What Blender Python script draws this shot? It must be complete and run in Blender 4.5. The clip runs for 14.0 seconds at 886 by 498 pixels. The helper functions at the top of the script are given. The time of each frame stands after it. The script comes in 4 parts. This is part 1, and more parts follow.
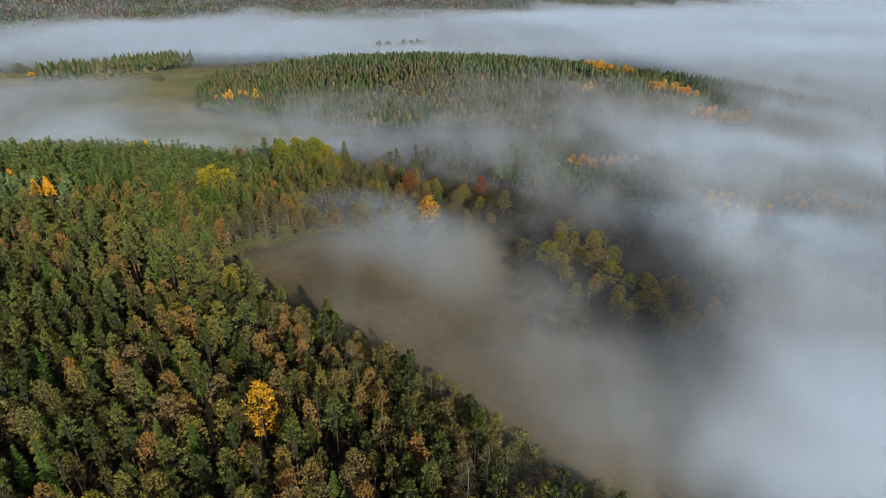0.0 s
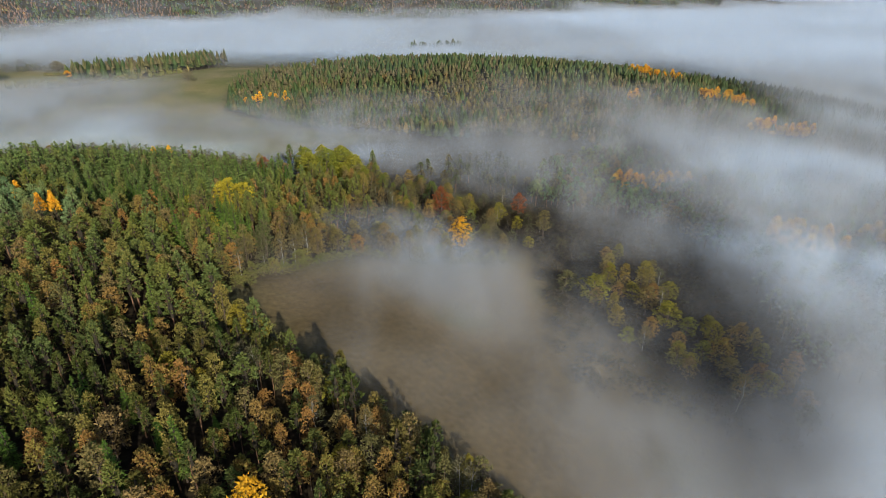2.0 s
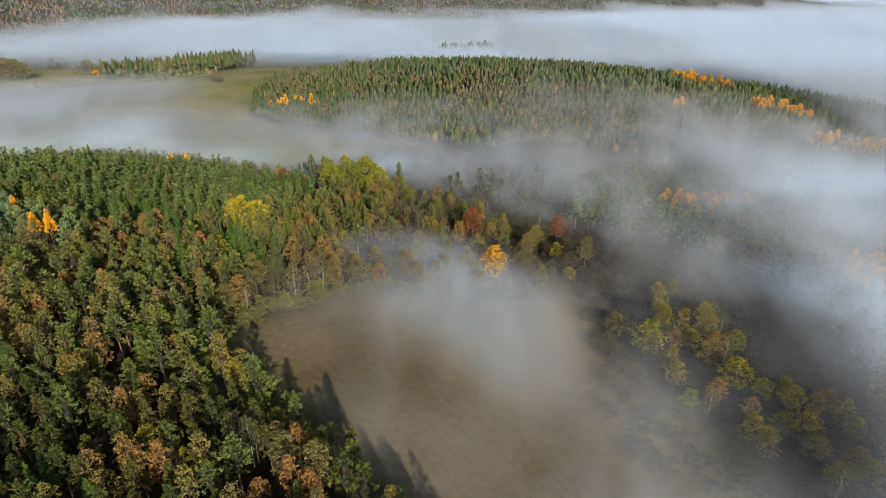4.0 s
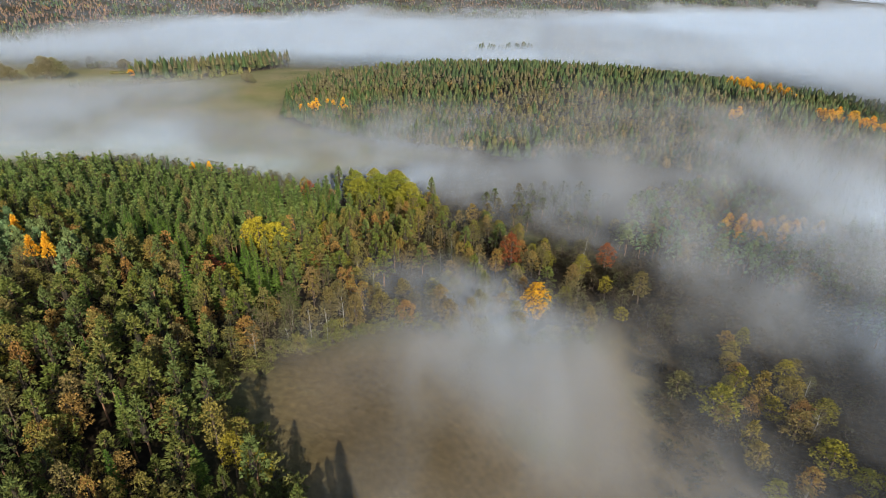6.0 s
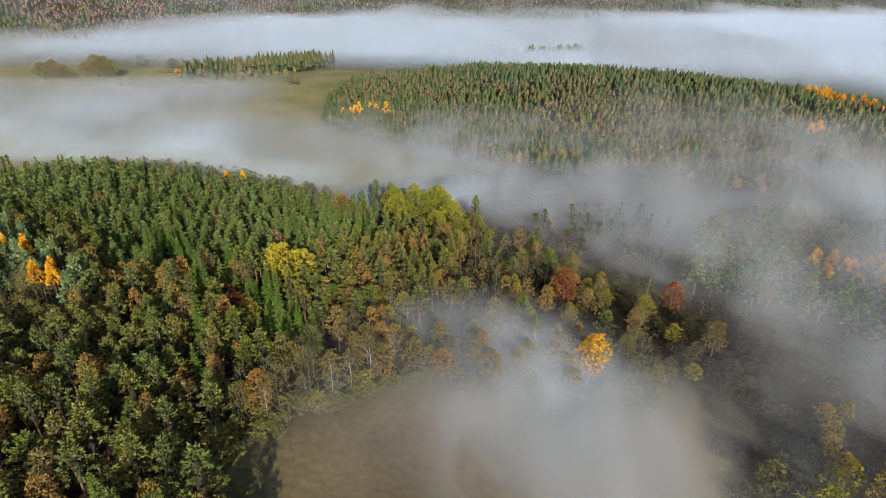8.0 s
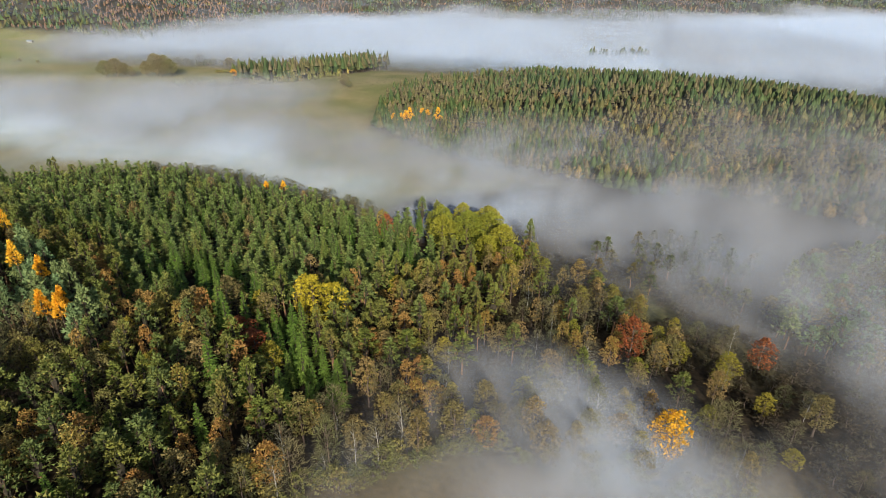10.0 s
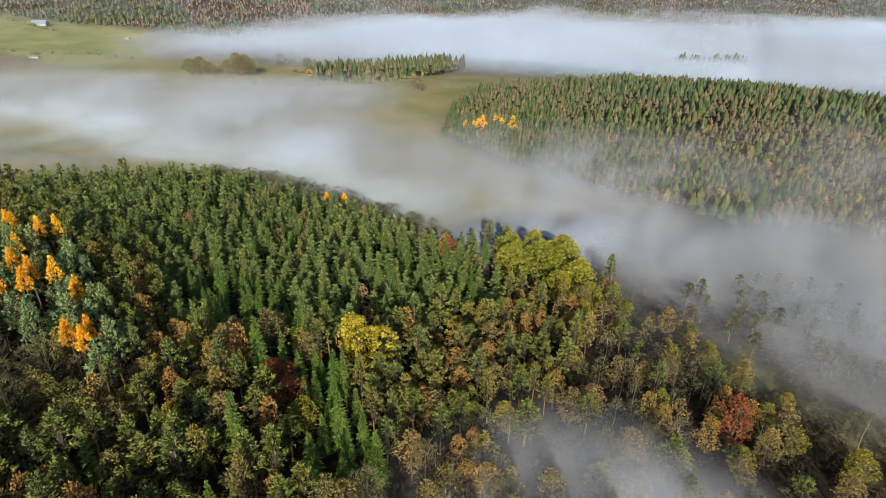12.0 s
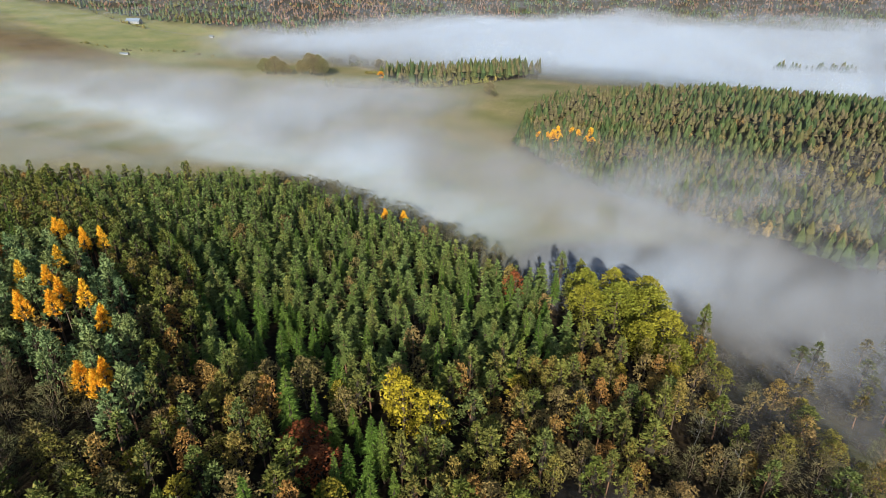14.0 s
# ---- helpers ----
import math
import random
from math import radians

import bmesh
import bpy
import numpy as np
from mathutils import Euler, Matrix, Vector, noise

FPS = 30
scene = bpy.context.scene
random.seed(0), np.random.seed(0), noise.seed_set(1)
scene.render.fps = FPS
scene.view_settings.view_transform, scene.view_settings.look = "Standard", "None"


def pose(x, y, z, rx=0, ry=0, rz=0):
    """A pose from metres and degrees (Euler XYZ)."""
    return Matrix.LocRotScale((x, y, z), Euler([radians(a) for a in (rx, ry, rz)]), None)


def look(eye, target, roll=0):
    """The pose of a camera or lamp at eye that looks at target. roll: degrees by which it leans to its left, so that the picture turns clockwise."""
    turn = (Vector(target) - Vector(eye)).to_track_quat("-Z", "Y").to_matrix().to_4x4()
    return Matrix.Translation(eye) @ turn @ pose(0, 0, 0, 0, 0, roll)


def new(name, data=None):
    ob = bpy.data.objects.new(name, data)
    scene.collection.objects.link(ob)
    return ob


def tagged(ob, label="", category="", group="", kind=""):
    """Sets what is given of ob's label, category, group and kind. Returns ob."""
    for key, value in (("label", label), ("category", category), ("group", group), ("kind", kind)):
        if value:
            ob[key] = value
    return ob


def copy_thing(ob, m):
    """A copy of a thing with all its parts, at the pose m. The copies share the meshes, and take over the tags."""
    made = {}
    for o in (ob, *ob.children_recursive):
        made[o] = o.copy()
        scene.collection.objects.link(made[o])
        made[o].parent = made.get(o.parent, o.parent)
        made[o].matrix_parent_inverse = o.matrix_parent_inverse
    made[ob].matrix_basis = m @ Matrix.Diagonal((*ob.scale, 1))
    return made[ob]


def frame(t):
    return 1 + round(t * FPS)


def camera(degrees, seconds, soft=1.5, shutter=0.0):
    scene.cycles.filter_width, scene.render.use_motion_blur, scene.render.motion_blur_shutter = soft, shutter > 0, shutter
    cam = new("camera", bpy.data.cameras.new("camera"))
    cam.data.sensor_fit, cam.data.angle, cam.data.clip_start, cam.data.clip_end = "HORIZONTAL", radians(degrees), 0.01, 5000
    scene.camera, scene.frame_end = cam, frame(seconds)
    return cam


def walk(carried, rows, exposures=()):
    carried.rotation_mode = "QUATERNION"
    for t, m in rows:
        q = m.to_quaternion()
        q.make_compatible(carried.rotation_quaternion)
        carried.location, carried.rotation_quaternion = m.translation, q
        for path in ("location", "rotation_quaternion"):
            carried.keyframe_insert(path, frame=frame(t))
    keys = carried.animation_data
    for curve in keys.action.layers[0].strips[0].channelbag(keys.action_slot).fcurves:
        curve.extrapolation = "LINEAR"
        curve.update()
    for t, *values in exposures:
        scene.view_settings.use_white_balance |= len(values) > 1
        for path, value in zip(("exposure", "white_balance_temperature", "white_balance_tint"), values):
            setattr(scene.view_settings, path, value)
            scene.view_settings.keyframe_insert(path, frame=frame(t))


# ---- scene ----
cam = camera(77.6, 14.0, soft=0.8)
METRES, EYE, TILT, LEAN, TURN = 160.0, 100.0, -25.5, 0.0, 0.0
ROWS = [
    (0.0, 0.0, 0.0, 0.0, 0.0, 0.0, -0.0),
    (0.5, -0.0002, 0.0315, 0.0156, 1.08, -0.03, -0.55),
    (1.0, -0.0016, 0.0633, 0.0314, 1.86, -0.06, -0.96),
    (1.5, -0.0043, 0.0955, 0.0472, 2.45, -0.07, -1.27),
    (2.0, -0.0081, 0.1278, 0.0628, 3.08, -0.1, -1.59),
    (2.5, -0.0125, 0.1602, 0.0788, 3.78, -0.14, -1.96),
    (3.0, -0.018, 0.1925, 0.0949, 4.47, -0.18, -2.35),
    (5.5, -0.0503, 0.3519, 0.1757, 7.89, -0.44, -4.12),
    (6.0, -0.058, 0.3838, 0.1917, 8.87, -0.54, -4.62),
    (6.5, -0.0664, 0.4157, 0.2074, 9.85, -0.62, -5.11),
    (7.0, -0.0744, 0.4476, 0.2231, 10.78, -0.72, -5.52),
    (7.5, -0.0831, 0.4789, 0.2387, 11.75, -0.84, -6.01),
    (8.0, -0.0923, 0.5098, 0.2542, 13.08, -1.01, -6.64),
    (10.5, -0.1448, 0.6611, 0.3293, 19.64, -1.94, -9.61),
    (11.0, -0.1576, 0.6902, 0.3437, 21.33, -2.23, -10.36),
    (11.5, -0.1713, 0.7187, 0.3579, 23.18, -2.56, -11.17),
    (12.0, -0.1858, 0.7468, 0.3721, 25.26, -2.97, -12.07),
    (12.5, -0.2019, 0.7744, 0.386, 27.22, -3.38, -12.95),
    (13.0, -0.2188, 0.8017, 0.3998, 28.95, -3.77, -13.63),
    (13.5, -0.2371, 0.8288, 0.4127, 30.57, -4.11, -14.3),
    (14.0, -0.2571, 0.8548, 0.4258, 32.18, -4.53, -14.96),
]
walk(cam, [(t, pose(0, 0, EYE, TILT, LEAN, TURN) @ pose(METRES * x, METRES * y, METRES * z, 90 + pitch, roll, yaw)) for t, x, y, z, yaw, pitch, roll in ROWS],
     exposures=[(0.0, 0.0, 6000, 5), (3.0, 0.27, 6150, 7), (6.5, 0.41, 6200, 7), (10.5, 0.57, 6250, 9), (14.0, 0.64, 6150, 8)])

# ---- world, sun, exposure ----
SUN_FROM = Vector((0.45, -0.893, 0.0)).normalized()
SUN_UP = radians(22)
world = bpy.data.worlds.new("sky")
scene.world = world
world.use_nodes = True
wn = world.node_tree.nodes
sky = wn.new("ShaderNodeTexSky")
sky.sky_type, sky.sun_disc = "NISHITA", False
sky.sun_elevation = SUN_UP
sky.sun_rotation = math.atan2(SUN_FROM.x, SUN_FROM.y)
sky.altitude, sky.air_density, sky.dust_density = 400, 1.0, 1.5
wn["Background"].inputs["Strength"].default_value = 0.085
world.node_tree.links.new(sky.outputs["Color"], wn["Background"].inputs["Color"])
sun = new("sun", bpy.data.lights.new("sun", "SUN"))
sun.data.energy, sun.data.angle, sun.data.color = 5.0, radians(0.6), (1.0, 0.90, 0.74)
sun_way = Vector((SUN_FROM.x * math.cos(SUN_UP), SUN_FROM.y * math.cos(SUN_UP), math.sin(SUN_UP)))
sun.matrix_basis = look(sun_way * 900, (0, 0, 0))
scene.cycles.transparent_max_bounces = 40

# ---- arithmetic of the land ----
LATTICE = np.random.default_rng(5).random((256, 256))


def value_noise(x, y):
    """Smooth noise from 0 to 1, one cell a unit."""
    xi, yi = np.floor(x).astype(int), np.floor(y).astype(int)
    fx, fy = x - xi, y - yi
    fx, fy = fx * fx * fx * (fx * (fx * 6 - 15) + 10), fy * fy * fy * (fy * (fy * 6 - 15) + 10)
    a, b = LATTICE[xi % 256, yi % 256], LATTICE[(xi + 1) % 256, yi % 256]
    c, d = LATTICE[xi % 256, (yi + 1) % 256], LATTICE[(xi + 1) % 256, (yi + 1) % 256]
    return (a * (1 - fx) + b * fx) * (1 - fy) + (c * (1 - fx) + d * fx) * fy


def fbm(x, y, octaves=4):
    total, weight, norm = 0.0, 1.0, 0.0
    for o in range(octaves):
        total = total + weight * value_noise(x * 2 ** o + 17.3 * o, y * 2 ** o + 9.1 * o)
        norm += weight
        weight *= 0.5
    return total / norm


def smooth(a, b, v):
    s = np.clip((v - a) / (b - a), 0, 1)
    return s * s * (3 - 2 * s)


def bump(x, y, cx, cy, along, across, turn):
    """A hill's bell shape; turn: degrees from x to its long axis."""
    c, s = math.cos(radians(turn)), math.sin(radians(turn))
    u, v = (x - cx) * c + (y - cy) * s, -(x - cx) * s + (y - cy) * c
    return np.exp(-0.5 * ((u / along) ** 2 + (v / across) ** 2))


def land(x, y):
    """Height of the smooth land."""
    x, y = np.asarray(x, float), np.asarray(y, float)
    z = 3.0 + 22.5 * bump(x, y, -150, 140, 122, 90, 135) + 7 * bump(x, y, -45, 62, 45, 38, 135)
    z = z + 7 * bump(x, y, -470, 600, 230, 120, 0)
    z = z + 21.5 * bump(x, y, -20, 608, 150, 62, -8) + 11 * bump(x, y, 150, 500, 90, 60, -40)
    rough = fbm(x / 420, y / 420, 3) - 0.5
    z = z + 95 * smooth(1350, 2150, y * 0.93 - x * 0.36 + 160 * rough) * smooth(1900, 500, x)
    z = z + 50 * smooth(-690, -1050, x + 60 * rough) * smooth(680, 860, y)
    z = z + 75 * smooth(600, 1350, -x * 0.86 + y * 0.12)
    return z


def ground_z(x, y):
    return land(x, y) + 1.2 * (fbm(np.asarray(x, float) / 30, np.asarray(y, float) / 30, 3) - 0.5)


def inside(x, y, corners):
    """Which points lie in the outline."""
    x, y = np.asarray(x, float), np.asarray(y, float)
    hit = np.zeros(x.shape, bool)
    for (x0, y0), (x1, y1) in zip(corners, corners[1:] + corners[:1]):
        cross = (y0 > y) != (y1 > y)
        hit ^= cross & (x < (x1 - x0) * (y - y0) / ((y1 - y0) or 1e-9) + x0)
    return hit


WOOD = [(45, 40), (42, 60), (28, 73), (17, 83), (6, 93), (-10, 104), (-30, 118), (-57, 136), (-72, 147), (-74, 158), (-67, 170), (-59, 183),
        (-42, 198), (-8, 202), (12, 208), (18, 222), (31, 212), (29, 180), (40, 160), (60, 134), (78, 120), (88, 138), (72, 172), (66, 206), (44, 232), (20, 258), (-10, 276),
        (-38, 290), (-52, 306), (-98, 312), (-120, 298), (-155, 304), (-190, 310), (-250, 314), (-290, 292), (-318, 266), (-375, 240),
        (-375, 215), (-270, 182), (-190, 150), (-140, 105), (-112, 72), (-92, 42), (0, 36)]
HILL = [(-232, 540), (-205, 468), (-150, 436), (-90, 412), (-20, 396), (40, 405), (90, 380), (130, 330), (220, 330), (330, 420), (300, 560),
        (180, 640), (60, 690), (-60, 690), (-150, 650), (-235, 590)]
EAST = [(20, 275), (70, 262), (100, 215), (90, 150), (150, 120), (260, 170), (300, 320), (220, 325), (130, 325), (90, 372), (40, 330)]

# ---- materials ----


def material(name):
    mat = bpy.data.materials.new(name)
    mat.use_nodes = True
    nodes = mat.node_tree.nodes
    return mat, nodes, mat.node_tree.links, nodes["Principled BSDF"]


def ramp(nodes, stops, mode="LINEAR"):
    node = nodes.new("ShaderNodeValToRGB")
    node.color_ramp.interpolation = mode
    while len(node.color_ramp.elements) < len(stops):
        node.color_ramp.elements.new(0.5)
    for e, (at, colour) in zip(node.color_ramp.elements, stops):
        e.position, e.color = at, (*colour, 1)
    return node


def maths(nodes, links, op, a, b):
    node = nodes.new("ShaderNodeMath")
    node.operation = op
    for slot, v in zip(node.inputs, (a, b)):
        if isinstance(v, (int, float)):
            slot.default_value = v
        else:
            links.new(v, slot)
    return node.outputs[0]


def foliage(name, stops, sheen=0.1, through_light=0.08):
    """Leaves: a colour for each tree, a shade for each leaf spray, some light let through."""
    mat, n, l, bsdf = material(name)
    info, attr, geo = n.new("ShaderNodeObjectInfo"), n.new("ShaderNodeAttribute"), n.new("ShaderNodeNewGeometry")
    attr.attribute_name = "vary"
    tree = maths(n, l, "FRACT", maths(n, l, "ADD", info.outputs["Random"], attr.outputs["Fac"]), 0)
    spread = maths(n, l, "ADD", maths(n, l, "MULTIPLY", tree, 0.86), maths(n, l, "MULTIPLY", geo.outputs["Random Per Island"], 0.14))
    colour = ramp(n, stops)
    l.new(spread, colour.inputs[0])
    shade = n.new("ShaderNodeMapRange")
    shade.inputs["To Min"].default_value, shade.inputs["To Max"].default_value = 0.82, 1.55
    l.new(geo.outputs["Random Per Island"], shade.inputs[0])
    mix = n.new("ShaderNodeVectorMath")
    mix.operation = "SCALE"
    l.new(colour.outputs[0], mix.inputs[0])
    l.new(shade.outputs[0], mix.inputs["Scale"])
    l.new(mix.outputs[0], bsdf.inputs["Base Color"])
    bsdf.inputs["Roughness"].default_value = 0.62
    bsdf.inputs["Specular IOR Level"].default_value = sheen
    glow = n.new("ShaderNodeBsdfTranslucent")
    l.new(mix.outputs[0], glow.inputs["Color"])
    both = n.new("ShaderNodeMixShader")
    both.inputs[0].default_value = through_light
    l.new(bsdf.outputs[0], both.inputs[1])
    l.new(glow.outputs[0], both.inputs[2])
    l.new(both.outputs[0], n["Material Output"].inputs["Surface"])
    return mat


def grained(name, dark, light, scale=3.0, rough=0.85, stretch=(1, 1, 1), strength=0.4):
    mat, n, l, bsdf = material(name)
    where, squeeze = n.new("ShaderNodeTexCoord"), n.new("ShaderNodeMapping")
    squeeze.inputs["Scale"].default_value = stretch
    fine = n.new("ShaderNodeTexNoise")
    fine.inputs["Scale"].default_value, fine.inputs["Detail"].default_value = scale, 6
    l.new(where.outputs["Object"], squeeze.inputs[0])
    l.new(squeeze.outputs[0], fine.inputs["Vector"])
    colour = ramp(n, [(0.32, dark), (0.68, light)])
    l.new(fine.outputs["Fac"], colour.inputs[0])
    l.new(colour.outputs[0], bsdf.inputs["Base Color"])
    bsdf.inputs["Roughness"].default_value = rough
    rise = n.new("ShaderNodeBump")
    rise.inputs["Strength"].default_value = strength
    l.new(fine.outputs["Fac"], rise.inputs["Height"])
    l.new(rise.outputs[0], bsdf.inputs["Normal"])
    return mat


PINE_LEAF = foliage("pine_needles", [(0, (0.073, 0.096, 0.020)), (0.2, (0.103, 0.114, 0.023)), (0.4, (0.079, 0.105, 0.034)), (0.6, (0.125, 0.122, 0.027)), (0.8, (0.089, 0.117, 0.030)), (1, (0.156, 0.116, 0.032))])
BLUE_LEAF = foliage("bluish_needles", [(0, (0.096, 0.151, 0.068)), (0.5, (0.123, 0.171, 0.070)), (1, (0.149, 0.171, 0.057))])
DEEP_LEAF = foliage("deep_green_needles", [(0, (0.085, 0.128, 0.034)), (0.35, (0.118, 0.152, 0.040)), (0.65, (0.100, 0.142, 0.046)), (1, (0.155, 0.155, 0.036))])
SPRUCE_LEAF = foliage("spruce_needles", [(0, (0.063, 0.114, 0.018)), (0.5, (0.092, 0.147, 0.024)), (1, (0.127, 0.168, 0.032))])
LARCH_LEAF = foliage("larch_needles", [(0, (0.601, 0.305, 0.021)), (0.5, (0.679, 0.384, 0.026)), (1, (0.601, 0.395, 0.036))], 0.2, 0.3)
MIXED_LEAF = foliage("autumn_leaves", [(0, (0.121, 0.121, 0.028)), (0.28, (0.169, 0.135, 0.034)), (0.5, (0.205, 0.135, 0.040)), (0.72, (0.235, 0.118, 0.036)), (0.86, (0.177, 0.138, 0.032)), (1, (0.099, 0.125, 0.026))])
GREEN_LEAF = foliage("late_green_leaves", [(0, (0.150, 0.160, 0.018)), (0.5, (0.200, 0.182, 0.020)), (1, (0.130, 0.148, 0.020))])
GOLD_LEAF = foliage("golden_leaves", [(0, (0.520, 0.300, 0.014)), (1, (0.500, 0.250, 0.014))], 0.2, 0.3)
RED_LEAF = foliage("russet_leaves", [(0, (0.160, 0.044, 0.020)), (1, (0.192, 0.064, 0.022))])
TWIG = foliage("bare_twigs", [(0.0, (0.105, 0.092, 0.044)), (0.5, (0.118, 0.102, 0.056)), (1.0, (0.096, 0.096, 0.038))], 0.1, 0.1)
BROWN_LEAF = foliage("dull_brown_leaves", [(0.0, (0.098, 0.096, 0.033)), (0.35, (0.143, 0.110, 0.042)), (0.65, (0.172, 0.116, 0.045)), (1.0, (0.112, 0.114, 0.033))])
HILL_LEAF = foliage("dark_olive_needles", [(0.0, (0.034, 0.056, 0.020)), (0.4, (0.048, 0.070, 0.024)), (0.7, (0.064, 0.072, 0.026)), (1.0, (0.095, 0.080, 0.034))])
RUSSET_LEAF = foliage("pinkish_brown_leaves", [(0.0, (0.110, 0.078, 0.044)), (0.4, (0.138, 0.082, 0.050)), (0.7, (0.152, 0.086, 0.052)), (1.0, (0.100, 0.082, 0.042))])
PALE_TWIG = foliage("olive_brown_needles", [(0.0, (0.080, 0.072, 0.036)), (0.5, (0.100, 0.082, 0.044)), (1.0, (0.084, 0.084, 0.034))])
OLIVE_LEAF = foliage("olive_gold_leaves", [(0.0, (0.143, 0.132, 0.018)), (0.5, (0.204, 0.165, 0.020)), (1.0, (0.121, 0.130, 0.020))])
BARE_TWIG = foliage("brown_twigs", [(0.0, (0.088, 0.076, 0.036)), (0.5, (0.105, 0.090, 0.044)), (1.0, (0.084, 0.090, 0.034))], 0.1, 0.1)
# dead twigs inside crowns, coloured near black to stand in for shade between boughs
CROWN_SHADE = grained("dead_twigs_as_shade", (0.016, 0.013, 0.008), (0.042, 0.032, 0.018), 3, 0.95)
MEADOW_TWIG = foliage("pale_olive_twigs", [(0.0, (0.150, 0.128, 0.062)), (0.5, (0.180, 0.150, 0.080)), (1.0, (0.140, 0.138, 0.058))], 0.1, 0.1)
# pine needles darkened to stand in for dimmer light on the near wood
DARK_LEAF = foliage("darkened_pine_needles", [(0, (0.044, 0.060, 0.013)), (0.25, (0.064, 0.072, 0.016)), (0.5, (0.050, 0.066, 0.020)), (0.75, (0.080, 0.078, 0.018)), (1, (0.098, 0.072, 0.022))])
YELLOW_LEAF = foliage("yellow_green_leaves", [(0.0, (0.290, 0.225, 0.018)), (0.5, (0.235, 0.215, 0.020)), (1.0, (0.330, 0.235, 0.018))])
SHRUB_LEAF = foliage("olive_shrub_leaves", [(0.0, (0.095, 0.105, 0.028)), (0.5, (0.128, 0.122, 0.034)), (1.0, (0.150, 0.118, 0.036))])
SCRUB_LEAF = foliage("darkened_scrub_twigs", [(0.0, (0.040, 0.033, 0.018)), (0.5, (0.056, 0.042, 0.024)), (1.0, (0.046, 0.046, 0.020))], 0.1, 0.1)
BARK = grained("grey_brown_bark", (0.05, 0.035, 0.025), (0.14, 0.10, 0.075), 5, 0.9, (1, 1, 0.2))
PINE_BARK = grained("orange_pine_bark", (0.09, 0.05, 0.03), (0.24, 0.13, 0.07), 5, 0.9, (1, 1, 0.3))
BIRCH_BARK = grained("white_birch_bark", (0.16, 0.15, 0.13), (0.44, 0.42, 0.38), 4, 0.7, (0.6, 0.6, 2.0))

# ---- the ground ----


def mesh_from(name, verts, faces, mats, smooth_shade=False, slots=None):
    me = bpy.data.meshes.new(name)
    faces = np.asarray(faces)
    k = faces.shape[1]
    me.vertices.add(len(verts))
    me.vertices.foreach_set("co", np.ascontiguousarray(verts, np.float32).ravel())
    me.loops.add(faces.size)
    me.loops.foreach_set("vertex_index", np.ascontiguousarray(faces, np.int32).ravel())
    me.polygons.add(len(faces))
    me.polygons.foreach_set("loop_start", np.arange(0, faces.size, k, dtype=np.int32))
    for m in mats:
        me.materials.append(m)
    if slots is not None:
        me.polygons.foreach_set("material_index", np.ascontiguousarray(slots, np.int32))
    me.polygons.foreach_set("use_smooth", np.full(len(faces), smooth_shade, bool))
    me.update(calc_edges=True)
    me.validate()
    return me


def point_values(me, name, values):
    me.attributes.new(name, "FLOAT", "POINT").data.foreach_set("value", np.ascontiguousarray(values, np.float32))


def growing(start, stop, step, low, high, rate):
    """Steps that are even from start to stop and then widen out to low and high."""
    mid = list(np.arange(start, stop + step / 2, step))
    up, s = [], step
    while (up[-1] if up else mid[-1]) < high:
        s *= rate
        up.append((up[-1] if up else mid[-1]) + s)
    down, s = [], step
    while (down[-1] if down else mid[0]) > low:
        s *= rate
        down.append((down[-1] if down else mid[0]) - s)
    return np.array(down[::-1] + mid + up)


def lattice(xs, ys):
    gx, gy = np.meshgrid(xs, ys)
    n, m = len(xs), len(ys)
    i = (np.arange(m - 1)[:, None] * n + np.arange(n - 1)[None]).ravel()
    return gx.ravel(), gy.ravel(), np.stack([i, i + 1, i + n + 1, i + n], 1)


